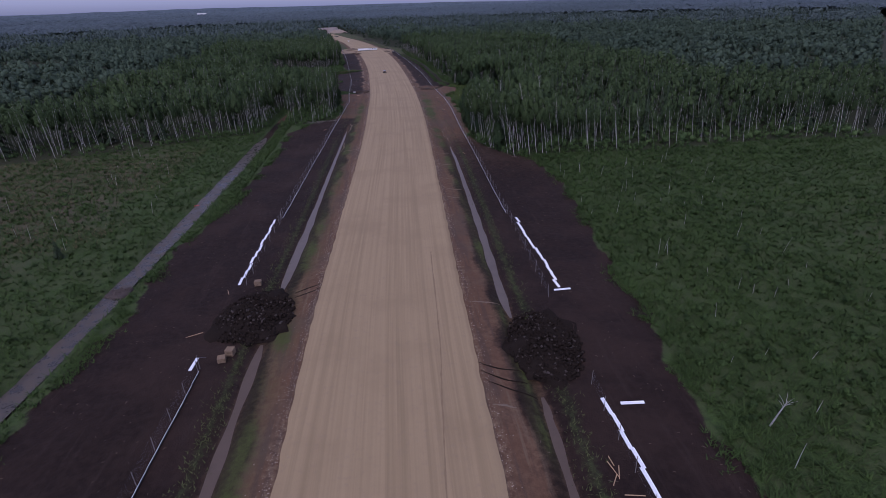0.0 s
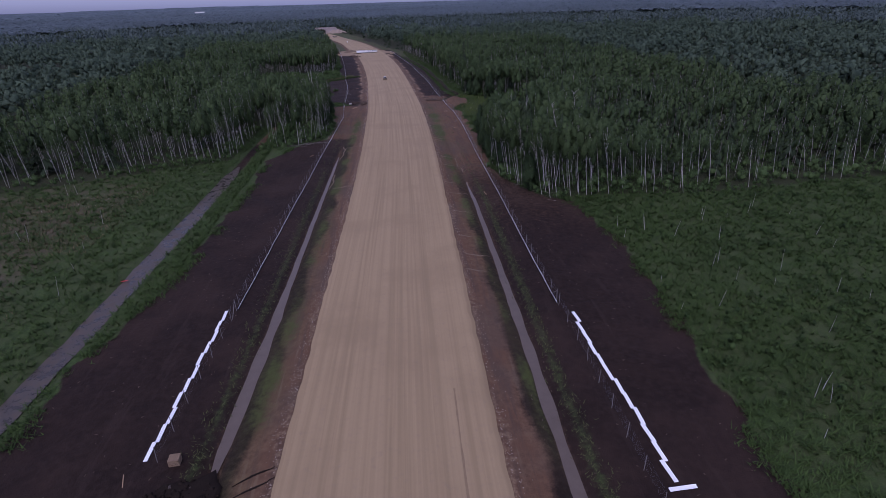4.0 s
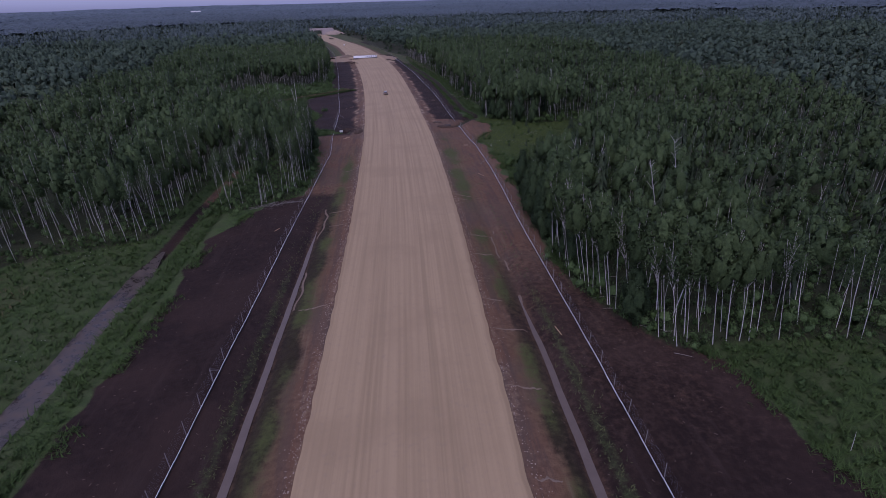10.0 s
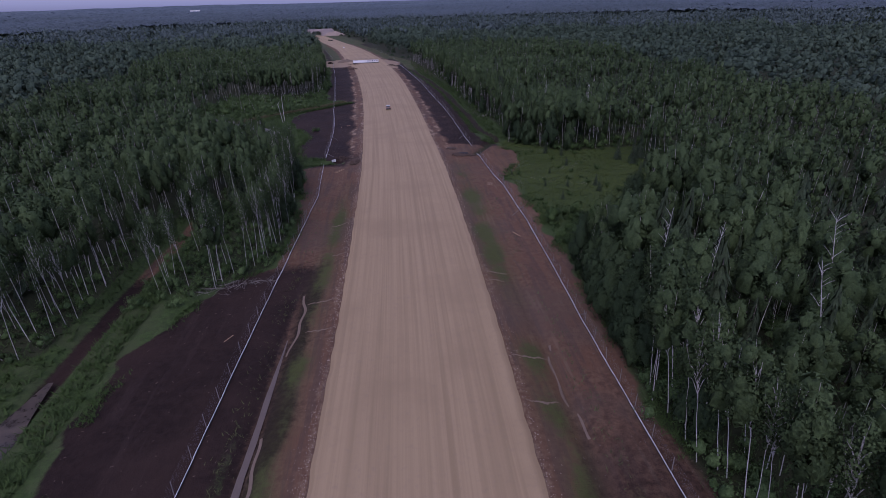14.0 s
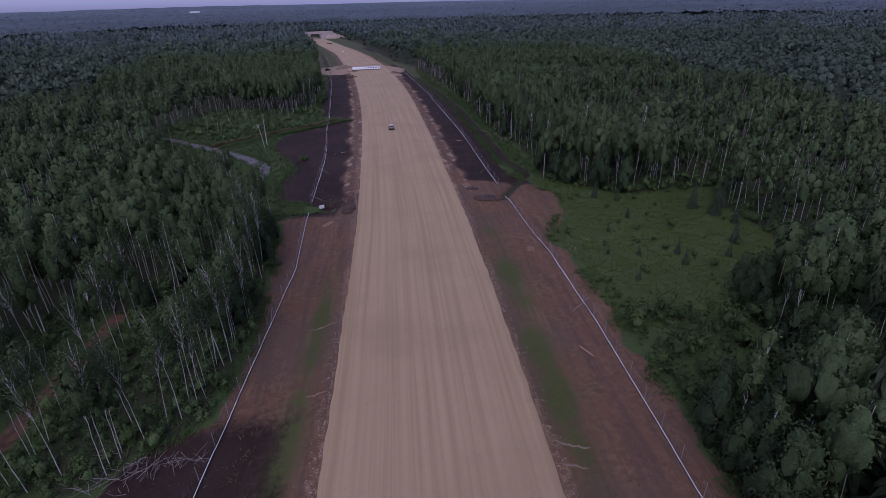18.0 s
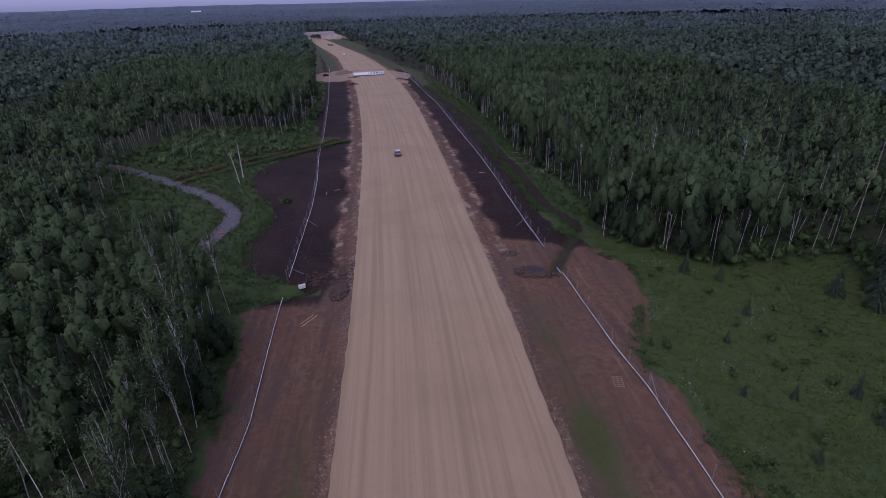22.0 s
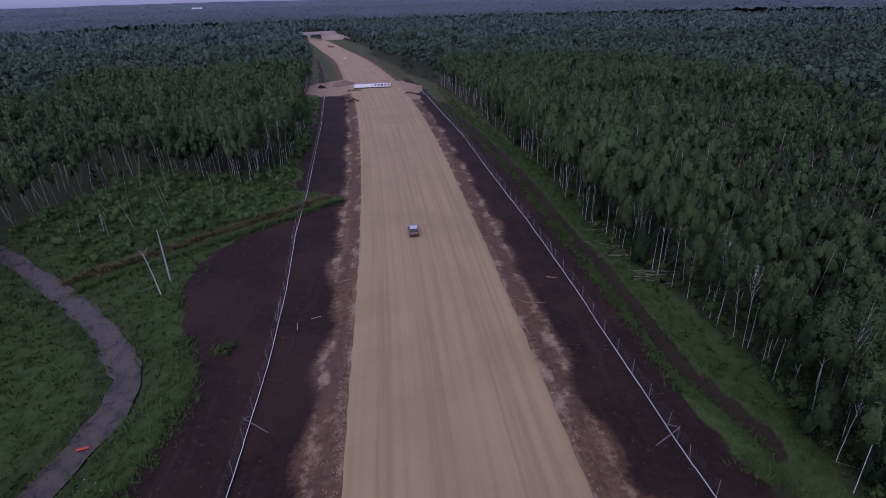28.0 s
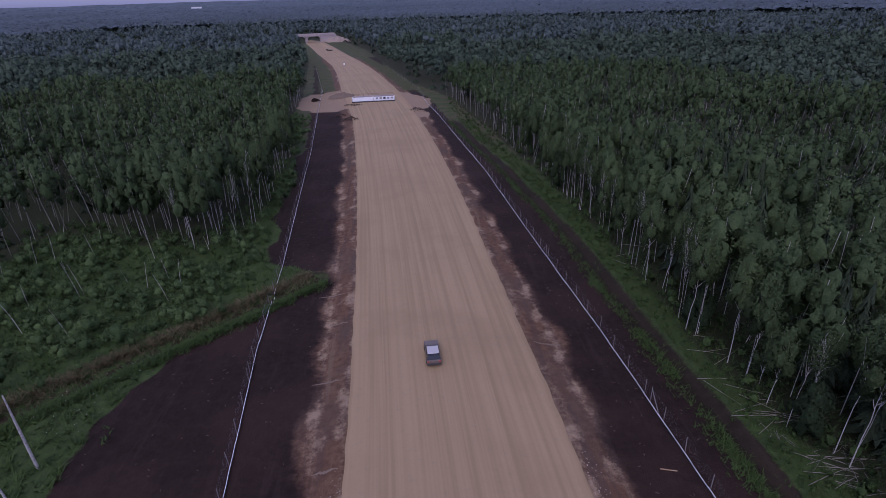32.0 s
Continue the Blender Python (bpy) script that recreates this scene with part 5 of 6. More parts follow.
def spruce_tree(x, y, h, seed):
    r = np.random.default_rng(seed)
    t = thing("spruce_tree", pose(x, y, float(height(x, y)) - 0.05, 0, 0, 40 * seed), "dark green spruce with drooping branches", "tree", "young spruces")
    v, f = tube([(0, 0, 0), (0, 0, h * 0.5), (0, 0, h * 0.95)], [0.02 * h, 0.012 * h, 0.003 * h], 6)
    part("trunk", mesh_of("trunk", v, f, GREYBARK, smooth=True), None, t)
    vs = []
    tiers = 15
    for i in range(tiers):
        z = 0.08 + 0.88 * i / (tiers - 1)
        rad = 0.26 * (1.03 - z) ** 0.9
        for k in range(24):
            a, l = r.random() * 6.283, rad * r.uniform(0.7, 1.15)
            for q in range(3):
                f0, f1 = q / 3, (q + 1.25) / 3
                p0 = np.array([np.cos(a) * l * f0, np.sin(a) * l * f0, z + 0.03 - 0.10 * f0 ** 1.5 * (1.1 - z)])
                p1 = np.array([np.cos(a) * l * f1, np.sin(a) * l * f1, z + 0.02 - 0.13 * f1 ** 1.5 * (1.1 - z)])
                s = np.array([-np.sin(a), np.cos(a), 0.15 * r.normal()]) * 0.019 * (1.25 - z)
                vs += [p0 - s, p0 + s, p1]
    lv = np.array(vs) * h
    c = lv.reshape(-1, 3, 3).mean(1)
    q = unit(np.column_stack([c[:, 0], c[:, 1], np.full(len(c), 0.16 * h)]) + 0.03 * h * r.normal(size=c.shape))
    me = mesh_of("crown", outward(lv, q), tri_faces(len(lv)), NEEDLE, normals=np.repeat(q, 3, 0))
    floats(me, "tint", np.full(len(lv), r.random()))
    part("crown", me, None, t)


for i, (sx, sy, sh) in enumerate([(57.5, 262, 5.5), (60.0, 258, 6.5), (63.5, 262, 7.5), (61, 253, 4.0), (44, 268, 3.2), (40.5, 271.5, 4.2), (66, 250, 6.0), (38, 243, 2.2), (52, 240, 3.0), (56, 245, 4.4), (-62, 92, 4.2), (49, 276, 6.0), (70, 268, 9.0), (72, 258, 8.0), (36.7, 253.5, 2.0), (42.6, 258.9, 2.8), (27.2, 253.9, 1.6), (44.5, 242.5, 3.2), (33.1, 244.1, 1.7), (34.4, 234.8, 2.2), (43.9, 238.6, 3.0)]):
    spruce_tree(sx, sy, sh, i)


def dead_stem(x, y, h, seed, label, forked=False):
    r = np.random.default_rng(seed)
    lx, ly = r.normal(size=2) * 0.13 * h
    pts = [(0, 0, -0.1), (lx * 0.4, ly * 0.5, h * 0.5), (lx, ly, h)]
    tubes = [tube(pts, ([0.15, 0.12, 0.06] if h > 9 else [0.034, 0.026, 0.013]) if not forked else ([0.085, 0.06, 0.02] if h > 8.5 else [0.11, 0.08, 0.04]), 6)]
    if forked:
        for k in range(12 if h > 8.5 else 7):
            a, z = r.random() * 6.283, h * r.uniform(0.66, 0.98)
            b = np.array([lx * z / h, ly * z / h, z])
            e = b + np.array([np.cos(a), np.sin(a), 1.1]) * r.uniform(0.5, 1.3)
            tubes.append(tube([b, (b + e) / 2 + np.array([0, 0, 0.1]), e], [0.03, 0.02, 0.008], 4))
    v, f = join_tubes(tubes)
    ob = new("dead_birch_stem", mesh_of("dead_birch_stem", v, f, BARK, smooth=True))
    ob.matrix_basis = pose(x, y, float(height(x, y)))
    tagged(ob, label, "tree trunk", "dead stems")


def dead_stems():
    r = np.random.default_rng(61)
    k = 0
    for n, x0, x1, y0, y1 in ((62, 34, 75, 30, 130), (26, -100, -50, 85, 170), (46, -84, -36, 350, 392)):
        for _ in range(n):
            x, y = r.uniform(x0, x1), r.uniform(y0, y1)
            if forest_mask(np.array(x), np.array(y)) or x < float(soil_r(y)) + 1 and x > 0:
                continue
            dead_stem(x, y, r.uniform(1.0, 3.4) * (1.9 if y > 300 else 1), 200 + k, "pale broken birch stem without leaves")
            k += 1
    dead_stem(-42.2, 328.8, 7.5, 501, "bare white birch stem with forked top", True)
    dead_stem(-42.4, 333.0, 9.2, 502, "bare grey-white birch trunk standing alone")
    for j, (sx, sy, sh) in enumerate([(36.5, 184, 15.5), (33.5, 190, 15.0), (36.0, 158, 12.0), (36.5, 151, 12.5), (33.2, 149.5, 9.0), (44.0, 172, 15.5), (52.0, 181, 16.0), (58, 290, 15.5), (49.0, 305, 15.0)]):
        dead_stem(sx, sy, sh, 520 + j, "bare pale birch snag with a forked top", True)
    dead_stem(36.0, 37.5, 4.0, 503, "forked leafless birch among grass", True)


dead_stems()


def felled_logs():
    """Thin felled stems lying along the forest edge."""
    r = np.random.default_rng(71)
    spots = [(31, 332, 8), (31, 345, 4), (32.5, 326, 11), (29.5, 372, 4), (30, 338, 4), (-31, 204.5, 3), (-27, 207, 2), (-54, 228, 5), (33, 145, 3), (37, 286, 3), (30, 156, 3)]
    for cx, cy, n in spots:
        for _ in range(n):
            x, y = cx + r.normal() * 1.4, cy + r.normal() * 2.0
            ln, a = r.uniform(2.0, 6.0), r.normal() * 0.5
            v, f = tube([(-ln / 2, 0, 0.05), (0, 0.1 * r.normal(), 0.12), (ln / 2, 0, 0.06)], [0.032, 0.028, 0.015], 5)
            ob = new("felled_stem", mesh_of("felled_stem", v, f, DEADBARK, smooth=True))
            ob.matrix_basis = pose(x, y, float(height(x, y)) + 0.02, 0, 0, math.degrees(a) - 12)
            tagged(ob, "thin felled birch stem lying on the ground", "log", "felled stems")


felled_logs()


# ---- game fences with white barrier panels along the base ----
def post_mesh():
    bm = bmesh.new()
    bmesh.ops.create_cone(bm, cap_ends=True, segments=7, radius1=0.04, radius2=0.035, depth=2.3, matrix=pose(0, 0, 1.0))
    me = bpy.data.meshes.new("post")
    bm.to_mesh(me)
    bm.free()
    me.materials.append(POSTGREY)
    return me


def panel_mesh(lip):
    """An upright sheet with a folded lip that leans towards the road."""
    bm = bmesh.new()
    # upright face coloured dark, so only the white lip shows as a thin line
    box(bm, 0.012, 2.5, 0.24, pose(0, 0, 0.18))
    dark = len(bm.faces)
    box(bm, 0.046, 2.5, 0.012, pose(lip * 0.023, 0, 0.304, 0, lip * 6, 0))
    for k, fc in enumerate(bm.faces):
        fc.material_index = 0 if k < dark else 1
    me = bpy.data.meshes.new("barrier_panel")
    bm.to_mesh(me)
    bm.free()
    me.materials.append(SHEETDARK)
    me.materials.append(WHITE)
    return me


POST = post_mesh()
PANEL = {1: panel_mesh(1), -1: panel_mesh(-1)}


def brace_mesh():
    v, f = tube([(0, 0, 1.75), (0, 2.3, 0.02)], [0.045, 0.045], 6)
    return mesh_of("brace", v, f, POSTGREY)


BRACE = brace_mesh()


def fence(line, side, stretches, barriers, braces, label):
    f = thing("game_fence", pose(float(line(200)), 200, 0), label, "fence")
    inv = f.matrix_basis.inverted()
    r = np.random.default_rng(81 + side)
    for a, b in stretches:
        ys = np.arange(a, b, 4.2)
        for y in ys:
            x = float(line(y))
            part("post", POST, None, f, "", inv @ pose(x, y, float(height(x, y)) - 0.15, r.normal() * 1.5, r.normal() * 1.5, r.uniform(0, 90)))
        # wire: eight strands and uprights
        vs, fs = [], []

        def strand(p, q, w):
            d = np.array([0, 0, w]) if abs(p[2] - q[2]) < 0.5 else np.array([w, 0, 0])
            e = np.array([w, 0, 0]) if abs(p[2] - q[2]) < 0.5 else np.array([0, w, 0])
            k = len(vs)
            vs.extend([p - d, p + d, q + d, q - d, p - e, p + e, q + e, q - e])
            fs.extend([(k, k + 1, k + 2, k + 3), (k + 4, k + 5, k + 6, k + 7)])
        for y0, y1 in zip(ys[:-1], ys[1:]):
            x0, x1 = float(line(y0)), float(line(y1))
            z0, z1 = float(height(x0, y0)), float(height(x1, y1))
            for hz in (0.55, 0.75, 0.95, 1.15, 1.35, 1.55, 1.75, 1.95):
                strand(np.array([x0, y0, z0 + hz]), np.array([x1, y1, z1 + hz]), 0.0013)
            for t in np.arange(0.1, 1, 0.2):
                if y0 > 420:
                    break
                xm, ym, zm = x0 + (x1 - x0) * t, y0 + (y1 - y0) * t, z0 + (z1 - z0) * t
                strand(np.array([xm, ym, zm + 0.45]), np.array([xm, ym, zm + 1.95]), 0.0012)
        me = mesh_of("wire_mesh", np.array(vs), np.array(fs), STEEL)
        part("wire_mesh", me, None, f, "thin galvanised wire mesh", inv)
    for a, b in barriers:
        for y in np.arange(a + 1.25, b, 2.48):
            dx = float(line(y + 1.2) - line(y - 1.2)) / 2.4
            x = float(line(y)) + side * 0.12
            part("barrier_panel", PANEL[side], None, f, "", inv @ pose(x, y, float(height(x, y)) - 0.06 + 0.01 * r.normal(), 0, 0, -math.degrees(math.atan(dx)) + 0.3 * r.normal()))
    for y, turn in braces:
        x = float(line(y))
        part("post", POST, None, f, "", inv @ pose(x, y + 0.3, float(height(x, y)) - 0.1))
        part("brace", BRACE, None, f, "", inv @ pose(x, y + 0.3, float(height(x, y)), 0, 0, turn))
    return f


fence(fence_l, 1, [(0, 56), (77, 270), (277, 640)], [(0, 54.5), (105, 270), (277.5, 560)],
      [(299, -100), (299, 0), (322, 180), (55, 0), (104.5, 180), (144, 0), (231, 180), (278, -75), (345, 0)], "wire game fence on wooden posts with pale base panels")
fence(fence_r, -1, [(0, 48), (66, 275), (283, 640)], [(100, 275), (283, 530)],
      [(227.5, 100), (227.5, 0), (293.5, 100), (293.5, 0), (336, 180), (100.5, 0), (246, 180), (187, 0), (372, 0)], "wire game fence on timber posts with white panels along its foot")


# ---- loose white panels waiting beside the fences ----
def loose_panel_mesh():
    bm = bmesh.new()
    box(bm, 0.40, 2.6, 0.03, pose(0, 0, 0.03), 0.006)
    box(bm, 0.05, 2.6, 0.07, pose(0.18, 0, 0.05))
    box(bm, 0.03, 2.6, 0.05, pose(-0.185, 0, 0.04))
    me = bpy.data.meshes.new("barrier_panel")
    bm.to_mesh(me)
    bm.free()
    me.materials.append(WHITE)
    return me


LOOSE = loose_panel_mesh()


def loose_panel(x, y, turn, label="long white barrier panel lying on dark soil"):
    ob = new("barrier_panel", LOOSE)
    ob.matrix_basis = pose(x, y, float(height(x, y)) + 0.05, 0, 0, turn)
    tagged(ob, label, "panel", "loose panels")


def lay_panels():
    r = np.random.default_rng(91)
    for i in range(11):
        y = 78.6 + 2.5 * i
        loose_panel(-26.75 + 0.055 * i + 0.12 * (i % 3), y, 1.5 + r.normal() * 1.5)
    for i in range(12):
        y = 69.8 + 2.42 * i
        loose_panel(23.35 + 0.3 * math.sin(i * 0.55) + 0.1 * (i % 2), y, 3 * math.cos(i * 0.6) + r.normal() * 2)
    for i in range(14):
        y = 42.6 - 2.45 * i
        loose_panel(20.85 + 0.02 * i + 0.16 * (i % 2) * (i < 5), y, 1 + r.normal() * 1.5)
    loose_panel(23.8, 42.7, 86)
    loose_panel(23.7, 67.8, 92)
    loose_panel(-27.1, 56.4, -3)


lay_panels()


# ---- peat mounds that plug the ditches ----
def mound(x, y, rx, ry, h, turn, seed, mat, label, name="peat_mound"):
    r = np.random.default_rng(seed)
    nr, na = 16, 40
    rad = np.linspace(0, 1, nr)
    ang = np.linspace(0, 2 * np.pi, na, endpoint=False)
    R, A = np.meshgrid(rad, ang, indexing="ij")
    edge = 1 + 0.12 * np.sin(3 * A + seed) + 0.09 * np.sin(7 * A + 2 * seed) + 0.05 * r.normal(size=na)[None, :]
    X, Y = np.cos(A) * R * rx * edge, np.sin(A) * R * ry * edge
    c, s = math.cos(radians(turn)), math.sin(radians(turn))
    WX, WY = x + X * c - Y * s, y + X * s + Y * c
    Z = h * (1 - R ** 2) ** 0.7 * (0.8 + 0.25 * wave(X, Y, 1.1, seed)) + 0.10 * r.normal(size=R.shape) * (R < 0.97)
    base = np.maximum(height(WX, WY), -0.55)
    Z = base + np.maximum(Z, -0.05) - 0.35 * (R > 0.99)
    i = np.arange(nr * na).reshape(nr, na)
    j = np.roll(i, -1, 1)
    f = np.stack([i[:-1], j[:-1], j[1:], i[1:]], -1).reshape(-1, 4)
    ob = new(name, mesh_of(name, np.column_stack([WX.ravel(), WY.ravel(), Z.ravel()]), f, mat))
    tagged(ob, label, "soil heap")
    return ob


mound(-21.9, 67.0, 5.9, 7.3, 0.75, -8, 3, PEAT, "black peat heap filling a roadside ditch")
mound(17.2, 54.5, 4.8, 7.8, 0.75, -14, 5, PEAT, "black peat heap filling a roadside ditch")


def clods(cx, cy, sx, sy, n, size, mat, name, label, seed, lift=0.0):
    r = np.random.default_rng(seed)
    base = np.array([(-1, -1, -1), (1, -1, -0.8), (1, 1, -1), (-1, 0.9, -0.9), (-0.7, -0.7, 0.8), (0.8, -0.6, 1), (0.6, 0.8, 0.7), (-0.8, 0.6, 1)]) * 0.5
    fc = np.array([(3, 2, 1, 0), (4, 5, 6, 7), (0, 1, 5, 4), (1, 2, 6, 5), (2, 3, 7, 6), (3, 0, 4, 7)])
    vs, fs = [], []
    for k in range(n):
        a, q = r.random() * 6.283, np.sqrt(r.random())
        x, y = cx + np.cos(a) * q * sx, cy + np.sin(a) * q * sy
        s = size * r.uniform(0.5, 1.4)
        m = np.array(Euler(r.uniform(0, 6, 3)).to_matrix())
        v = (base + r.normal(size=base.shape) * 0.09) * s @ m.T
        z = max(float(height(x, y)), -0.55) + lift * (1 - q * q) + 0.3 * s
        vs.append(v + np.array([x, y, z]))
        fs.append(fc + 8 * k)
    ob = new(name, mesh_of(name, np.concatenate(vs), np.concatenate(fs), mat))
    tagged(ob, label, "stones" if "stone" in label or "rubble" in label else "clods", kind="stuff")


clods(-21.9, 67.0, 5.6, 7.2, 900, 0.30, PEAT, "peat_clods", "lumps of wet black peat on a heap", 101, 0.62)
clods(17.2, 54.5, 4.7, 7.6, 900, 0.30, PEAT, "peat_clods", "lumps of wet black peat on a heap", 102, 0.62)
clods(-21.9, 67.0, 5.4, 7.0, 160, 0.26, MUD, "turf_lumps", "brown turf lumps mixed into a peat heap", 111, 0.66)
clods(17.2, 54.5, 4.5, 7.4, 160, 0.26, MUD, "turf_lumps", "brown turf lumps mixed into a peat heap", 112, 0.66)
clods(-12.6, 271.8, 1.3, 2.4, 260, 0.36, STONE, "rubble_pile", "small pile of dark rubble stones by the road", 103, 0.5)
clods(17.0, 274.6, 2.6, 1.9, 300, 0.30, STONE, "rubble_pile", "broken stones packed round a culvert pipe", 104, 0.2)
clods(19.5, 273.2, 2.5, 0.8, 40, 0.3, STONE, "rubble_pile", "pale stones beside a culvert pipe", 105, 0.1)
clods(15.0, 281.5, 1.5, 1.0, 60, 0.3, DRYMUD, "sand_heap", "pale heap of sandy stones beside the road", 106, 0.3)
clods(-16.5, 277.0, 2.5, 2.5, 90, 0.2, STONE, "rubble_pile", "pale scattered stones above a culvert", 107, 0.1)

clods(-26.1, 487.1, 3.5, 3.0, 90, 0.32, STONE, "rubble_pile", "rough rubble stones beside a junction", 261, 0.8)
clods(-27.2, 514.4, 4.0, 2.5, 70, 0.3, DRYMUD, "soil_lumps", "heaped brown soil lumps near a concrete frame", 258, 0.8)
clods(-1.9, 499.8, 3.5, 3.0, 70, 0.3, DRYMUD, "soil_lumps", "heaped brown soil lumps near a concrete frame", 334, 0.8)
clods(-31.2, 495.1, 2.5, 2.5, 50, 0.3, STONE, "rubble_pile", "rough rubble stones beside a junction", 246, 0.8)


def brushwood(cx, cy, sx, sy, n, seed, lo=0.5, hi=2.2):
    """A low heap of thin pale branches."""
    r = np.random.default_rng(seed)
    out = []
    for k in range(n):
        a, q = r.random() * 6.283, np.sqrt(r.random())
        x, y = cx + np.cos(a) * q * sx, cy + np.sin(a) * q * sy
        ln, d = r.uniform(lo, hi), r.random() * 6.283
        z = max(float(height(x, y)), -0.4) + 0.06 + 0.35 * r.random() * (1 - q)
        e = np.array([np.cos(d), np.sin(d), 0.12 * r.normal()]) * ln * 0.5
        p = np.array([x, y, z])
        out.append(tube([p - e, p + 0.06 * ln * r.normal(size=3) * np.array([1, 1, 0.2]), p + e], [0.026, 0.022, 0.012], 4))
    v, f = join_tubes(out)
    tagged(new("brushwood", mesh_of("brushwood", v, f, GREYBARK)), "scattered pale brushwood at the foot of the birches", "brushwood", kind="stuff")


for bx, by, wx, wy, bn, bs in ((-30.0, 203.8, 3.2, 1.6, 36, 108), (-26.4, 205.4, 3.0, 1.2, 42, 109), (-23.6, 206.0, 2.6, 1.2, 16, 110), (33.4, 326.5, 3.2, 3.0, 34, 111), (36.8, 317.5, 3.0, 3.4, 34, 112), (30.6, 331.0, 2.4, 2.0, 14, 113)):
    brushwood(bx, by, wx, wy, bn, bs)



def edge_stones():
    """Loose pale stones along the edges of the road bed."""
    r = np.random.default_rng(111)
    base = np.array([(-1, -0.8, 0), (1, -1, 0), (0.9, 1, 0), (-1, 0.8, 0), (0.1, 0, 0.9)]) * 0.5
    fc = np.array([(0, 1, 4), (1, 2, 4), (2, 3, 4), (3, 0, 4)])
    vs, fs = [], []
    for k in range(5200):
        y = r.uniform(20, 330)
        side = -1 if r.random() < 0.62 else 1
        x = float(road_mid(y)) + side * (float(road_half(y)) + abs(r.normal()) * 0.75 - 0.15)
        s = r.uniform(0.04, 0.13)
        a = r.random() * 6.283
        c, q = math.cos(a), math.sin(a)
        v = base * s
        v = np.column_stack([v[:, 0] * c - v[:, 1] * q, v[:, 0] * q + v[:, 1] * c, v[:, 2]])
        z = max(float(height(x, y)), 0.04 if abs(x - float(road_mid(y))) < float(road_half(y)) else -9) - 0.01
        vs.append(v + np.array([x, y, z]))
        fs.append(fc + 5 * k)
    ob = new("edge_stones", mesh_of("edge_stones", np.concatenate(vs), np.concatenate(fs), PALESTONE))
    tagged(ob, "loose pale stones along the road edge", "stones", kind="stuff")


edge_stones()


# ---- culverts ----
def culvert_pipe(x, y, z, ln, rad, turn, mat, label):
    t = thing("culvert_pipe", pose(x, y, z, 0, 0, turn), label, "pipe")
    bm = bmesh.new()
    a = np.arange(20) * 2 * math.pi / 20
    rings = []
    for px, pr in ((-ln / 2, rad), (ln / 2, rad), (ln / 2, rad * 0.88), (-ln / 2, rad * 0.88)):
        rings.append([bm.verts.new((px, pr * math.cos(k), pr * math.sin(k))) for k in a])
    for i in range(4):
        p, q = rings[i], rings[(i + 1) % 4]
        for k in range(20):
            bm.faces.new((p[k], q[k], q[(k + 1) % 20], p[(k + 1) % 20]))
    part("pipe", bm, mat, t)
    return t


culvert_pipe(17.8, 274.7, -0.22, 2.4, 0.42, -4, BLACKPIPE, "black plastic culvert pipe lying among stones")


def headwall(x, y, z, turn):
    t = thing("culvert_headwall", pose(x, y, z, 0, 0, turn), "pale concrete culvert headwall block", "headwall")
    part("wall", boxes((1.0, 0.25, 0.55, pose(0, 0, 0.27), 0.03), (0.2, 0.5, 0.45, pose(-0.4, 0.3, 0.22), 0.03), (0.2, 0.5, 0.45, pose(0.4, 0.3, 0.22), 0.03)), CONCRETE, t)
    part("cap", boxes((1.1, 0.4, 0.08, pose(0, 0.05, 0.58), 0.02)), CONCRETE, t)


headwall(-18.6, 274.4, -0.55, 20)


# ---- timber things ----
def crate(x, y, turn, sx, sy, sz, label):
    z = float(height(x, y)) + 0.02
    t = thing("timber_crate", pose(x, y, z, 0, 0, turn), label, "crate", "timber crates")
    for k in range(4):
        zz = 0.10 + (sz - 0.12) * k / 3
        for s in (-1, 1):
            part("board", boxes((sx, 0.03, sz / 4.6, pose(0, s * sy / 2, zz + 0.02), 0.004)), CRATEWOOD, t)
            part("board", boxes((0.03, sy - 0.05, sz / 4.6, pose(s * sx / 2, 0, zz + 0.02), 0.004)), CRATEWOOD, t)
    for k in range(6):
        part("lid_board", boxes((sx / 6.4, sy + 0.06, 0.03, pose(-sx / 2 + sx / 12 + k * sx / 6, 0, sz + 0.06), 0.004)), CRATEWOOD, t)
    for s in (-1, 1):
        part("skid", boxes((0.1, sy, 0.1, pose(s * sx * 0.4, 0, 0.05), 0.005)), CRATEWOOD, t)


crate(-23.5, 76.6, 4, 1.0, 0.9, 0.7, "brown timber crate with plank lid beside a peat heap")
crate(-23.0, 58.0, -8, 1.0, 0.95, 0.8, "brown timber crate with plank lid on dark soil")
crate(-23.7, 56.6, 10, 0.95, 0.9, 0.6, "low brown timber crate on dark soil")


def pole(x, y, ln, turn, label="long pale timber pole lying on bare soil", rad=0.07):
    bm = bmesh.new()
    bmesh.ops.create_cone(bm, cap_ends=True, segments=8, radius1=rad, radius2=rad * 0.85, depth=ln, matrix=pose(0, 0, 0, 90))
    me = bpy.data.meshes.new("timber_pole")
    bm.to_mesh(me)
    bm.free()
    me.materials.append(TIMBER)
    ob = new("timber_pole", me)
    x0, y0 = x - math.sin(radians(turn)) * ln * 0.5, y + math.cos(radians(turn)) * ln * 0.5
    x1, y1 = 2 * x - x0, 2 * y - y0
    z = max(float(height(x, y)), float(height(x0, y0)), float(height(x1, y1)))
    ob.matrix_basis = pose(x, y, z + rad, 0, 0, turn)
    tagged(ob, label, "pole", "timber poles")


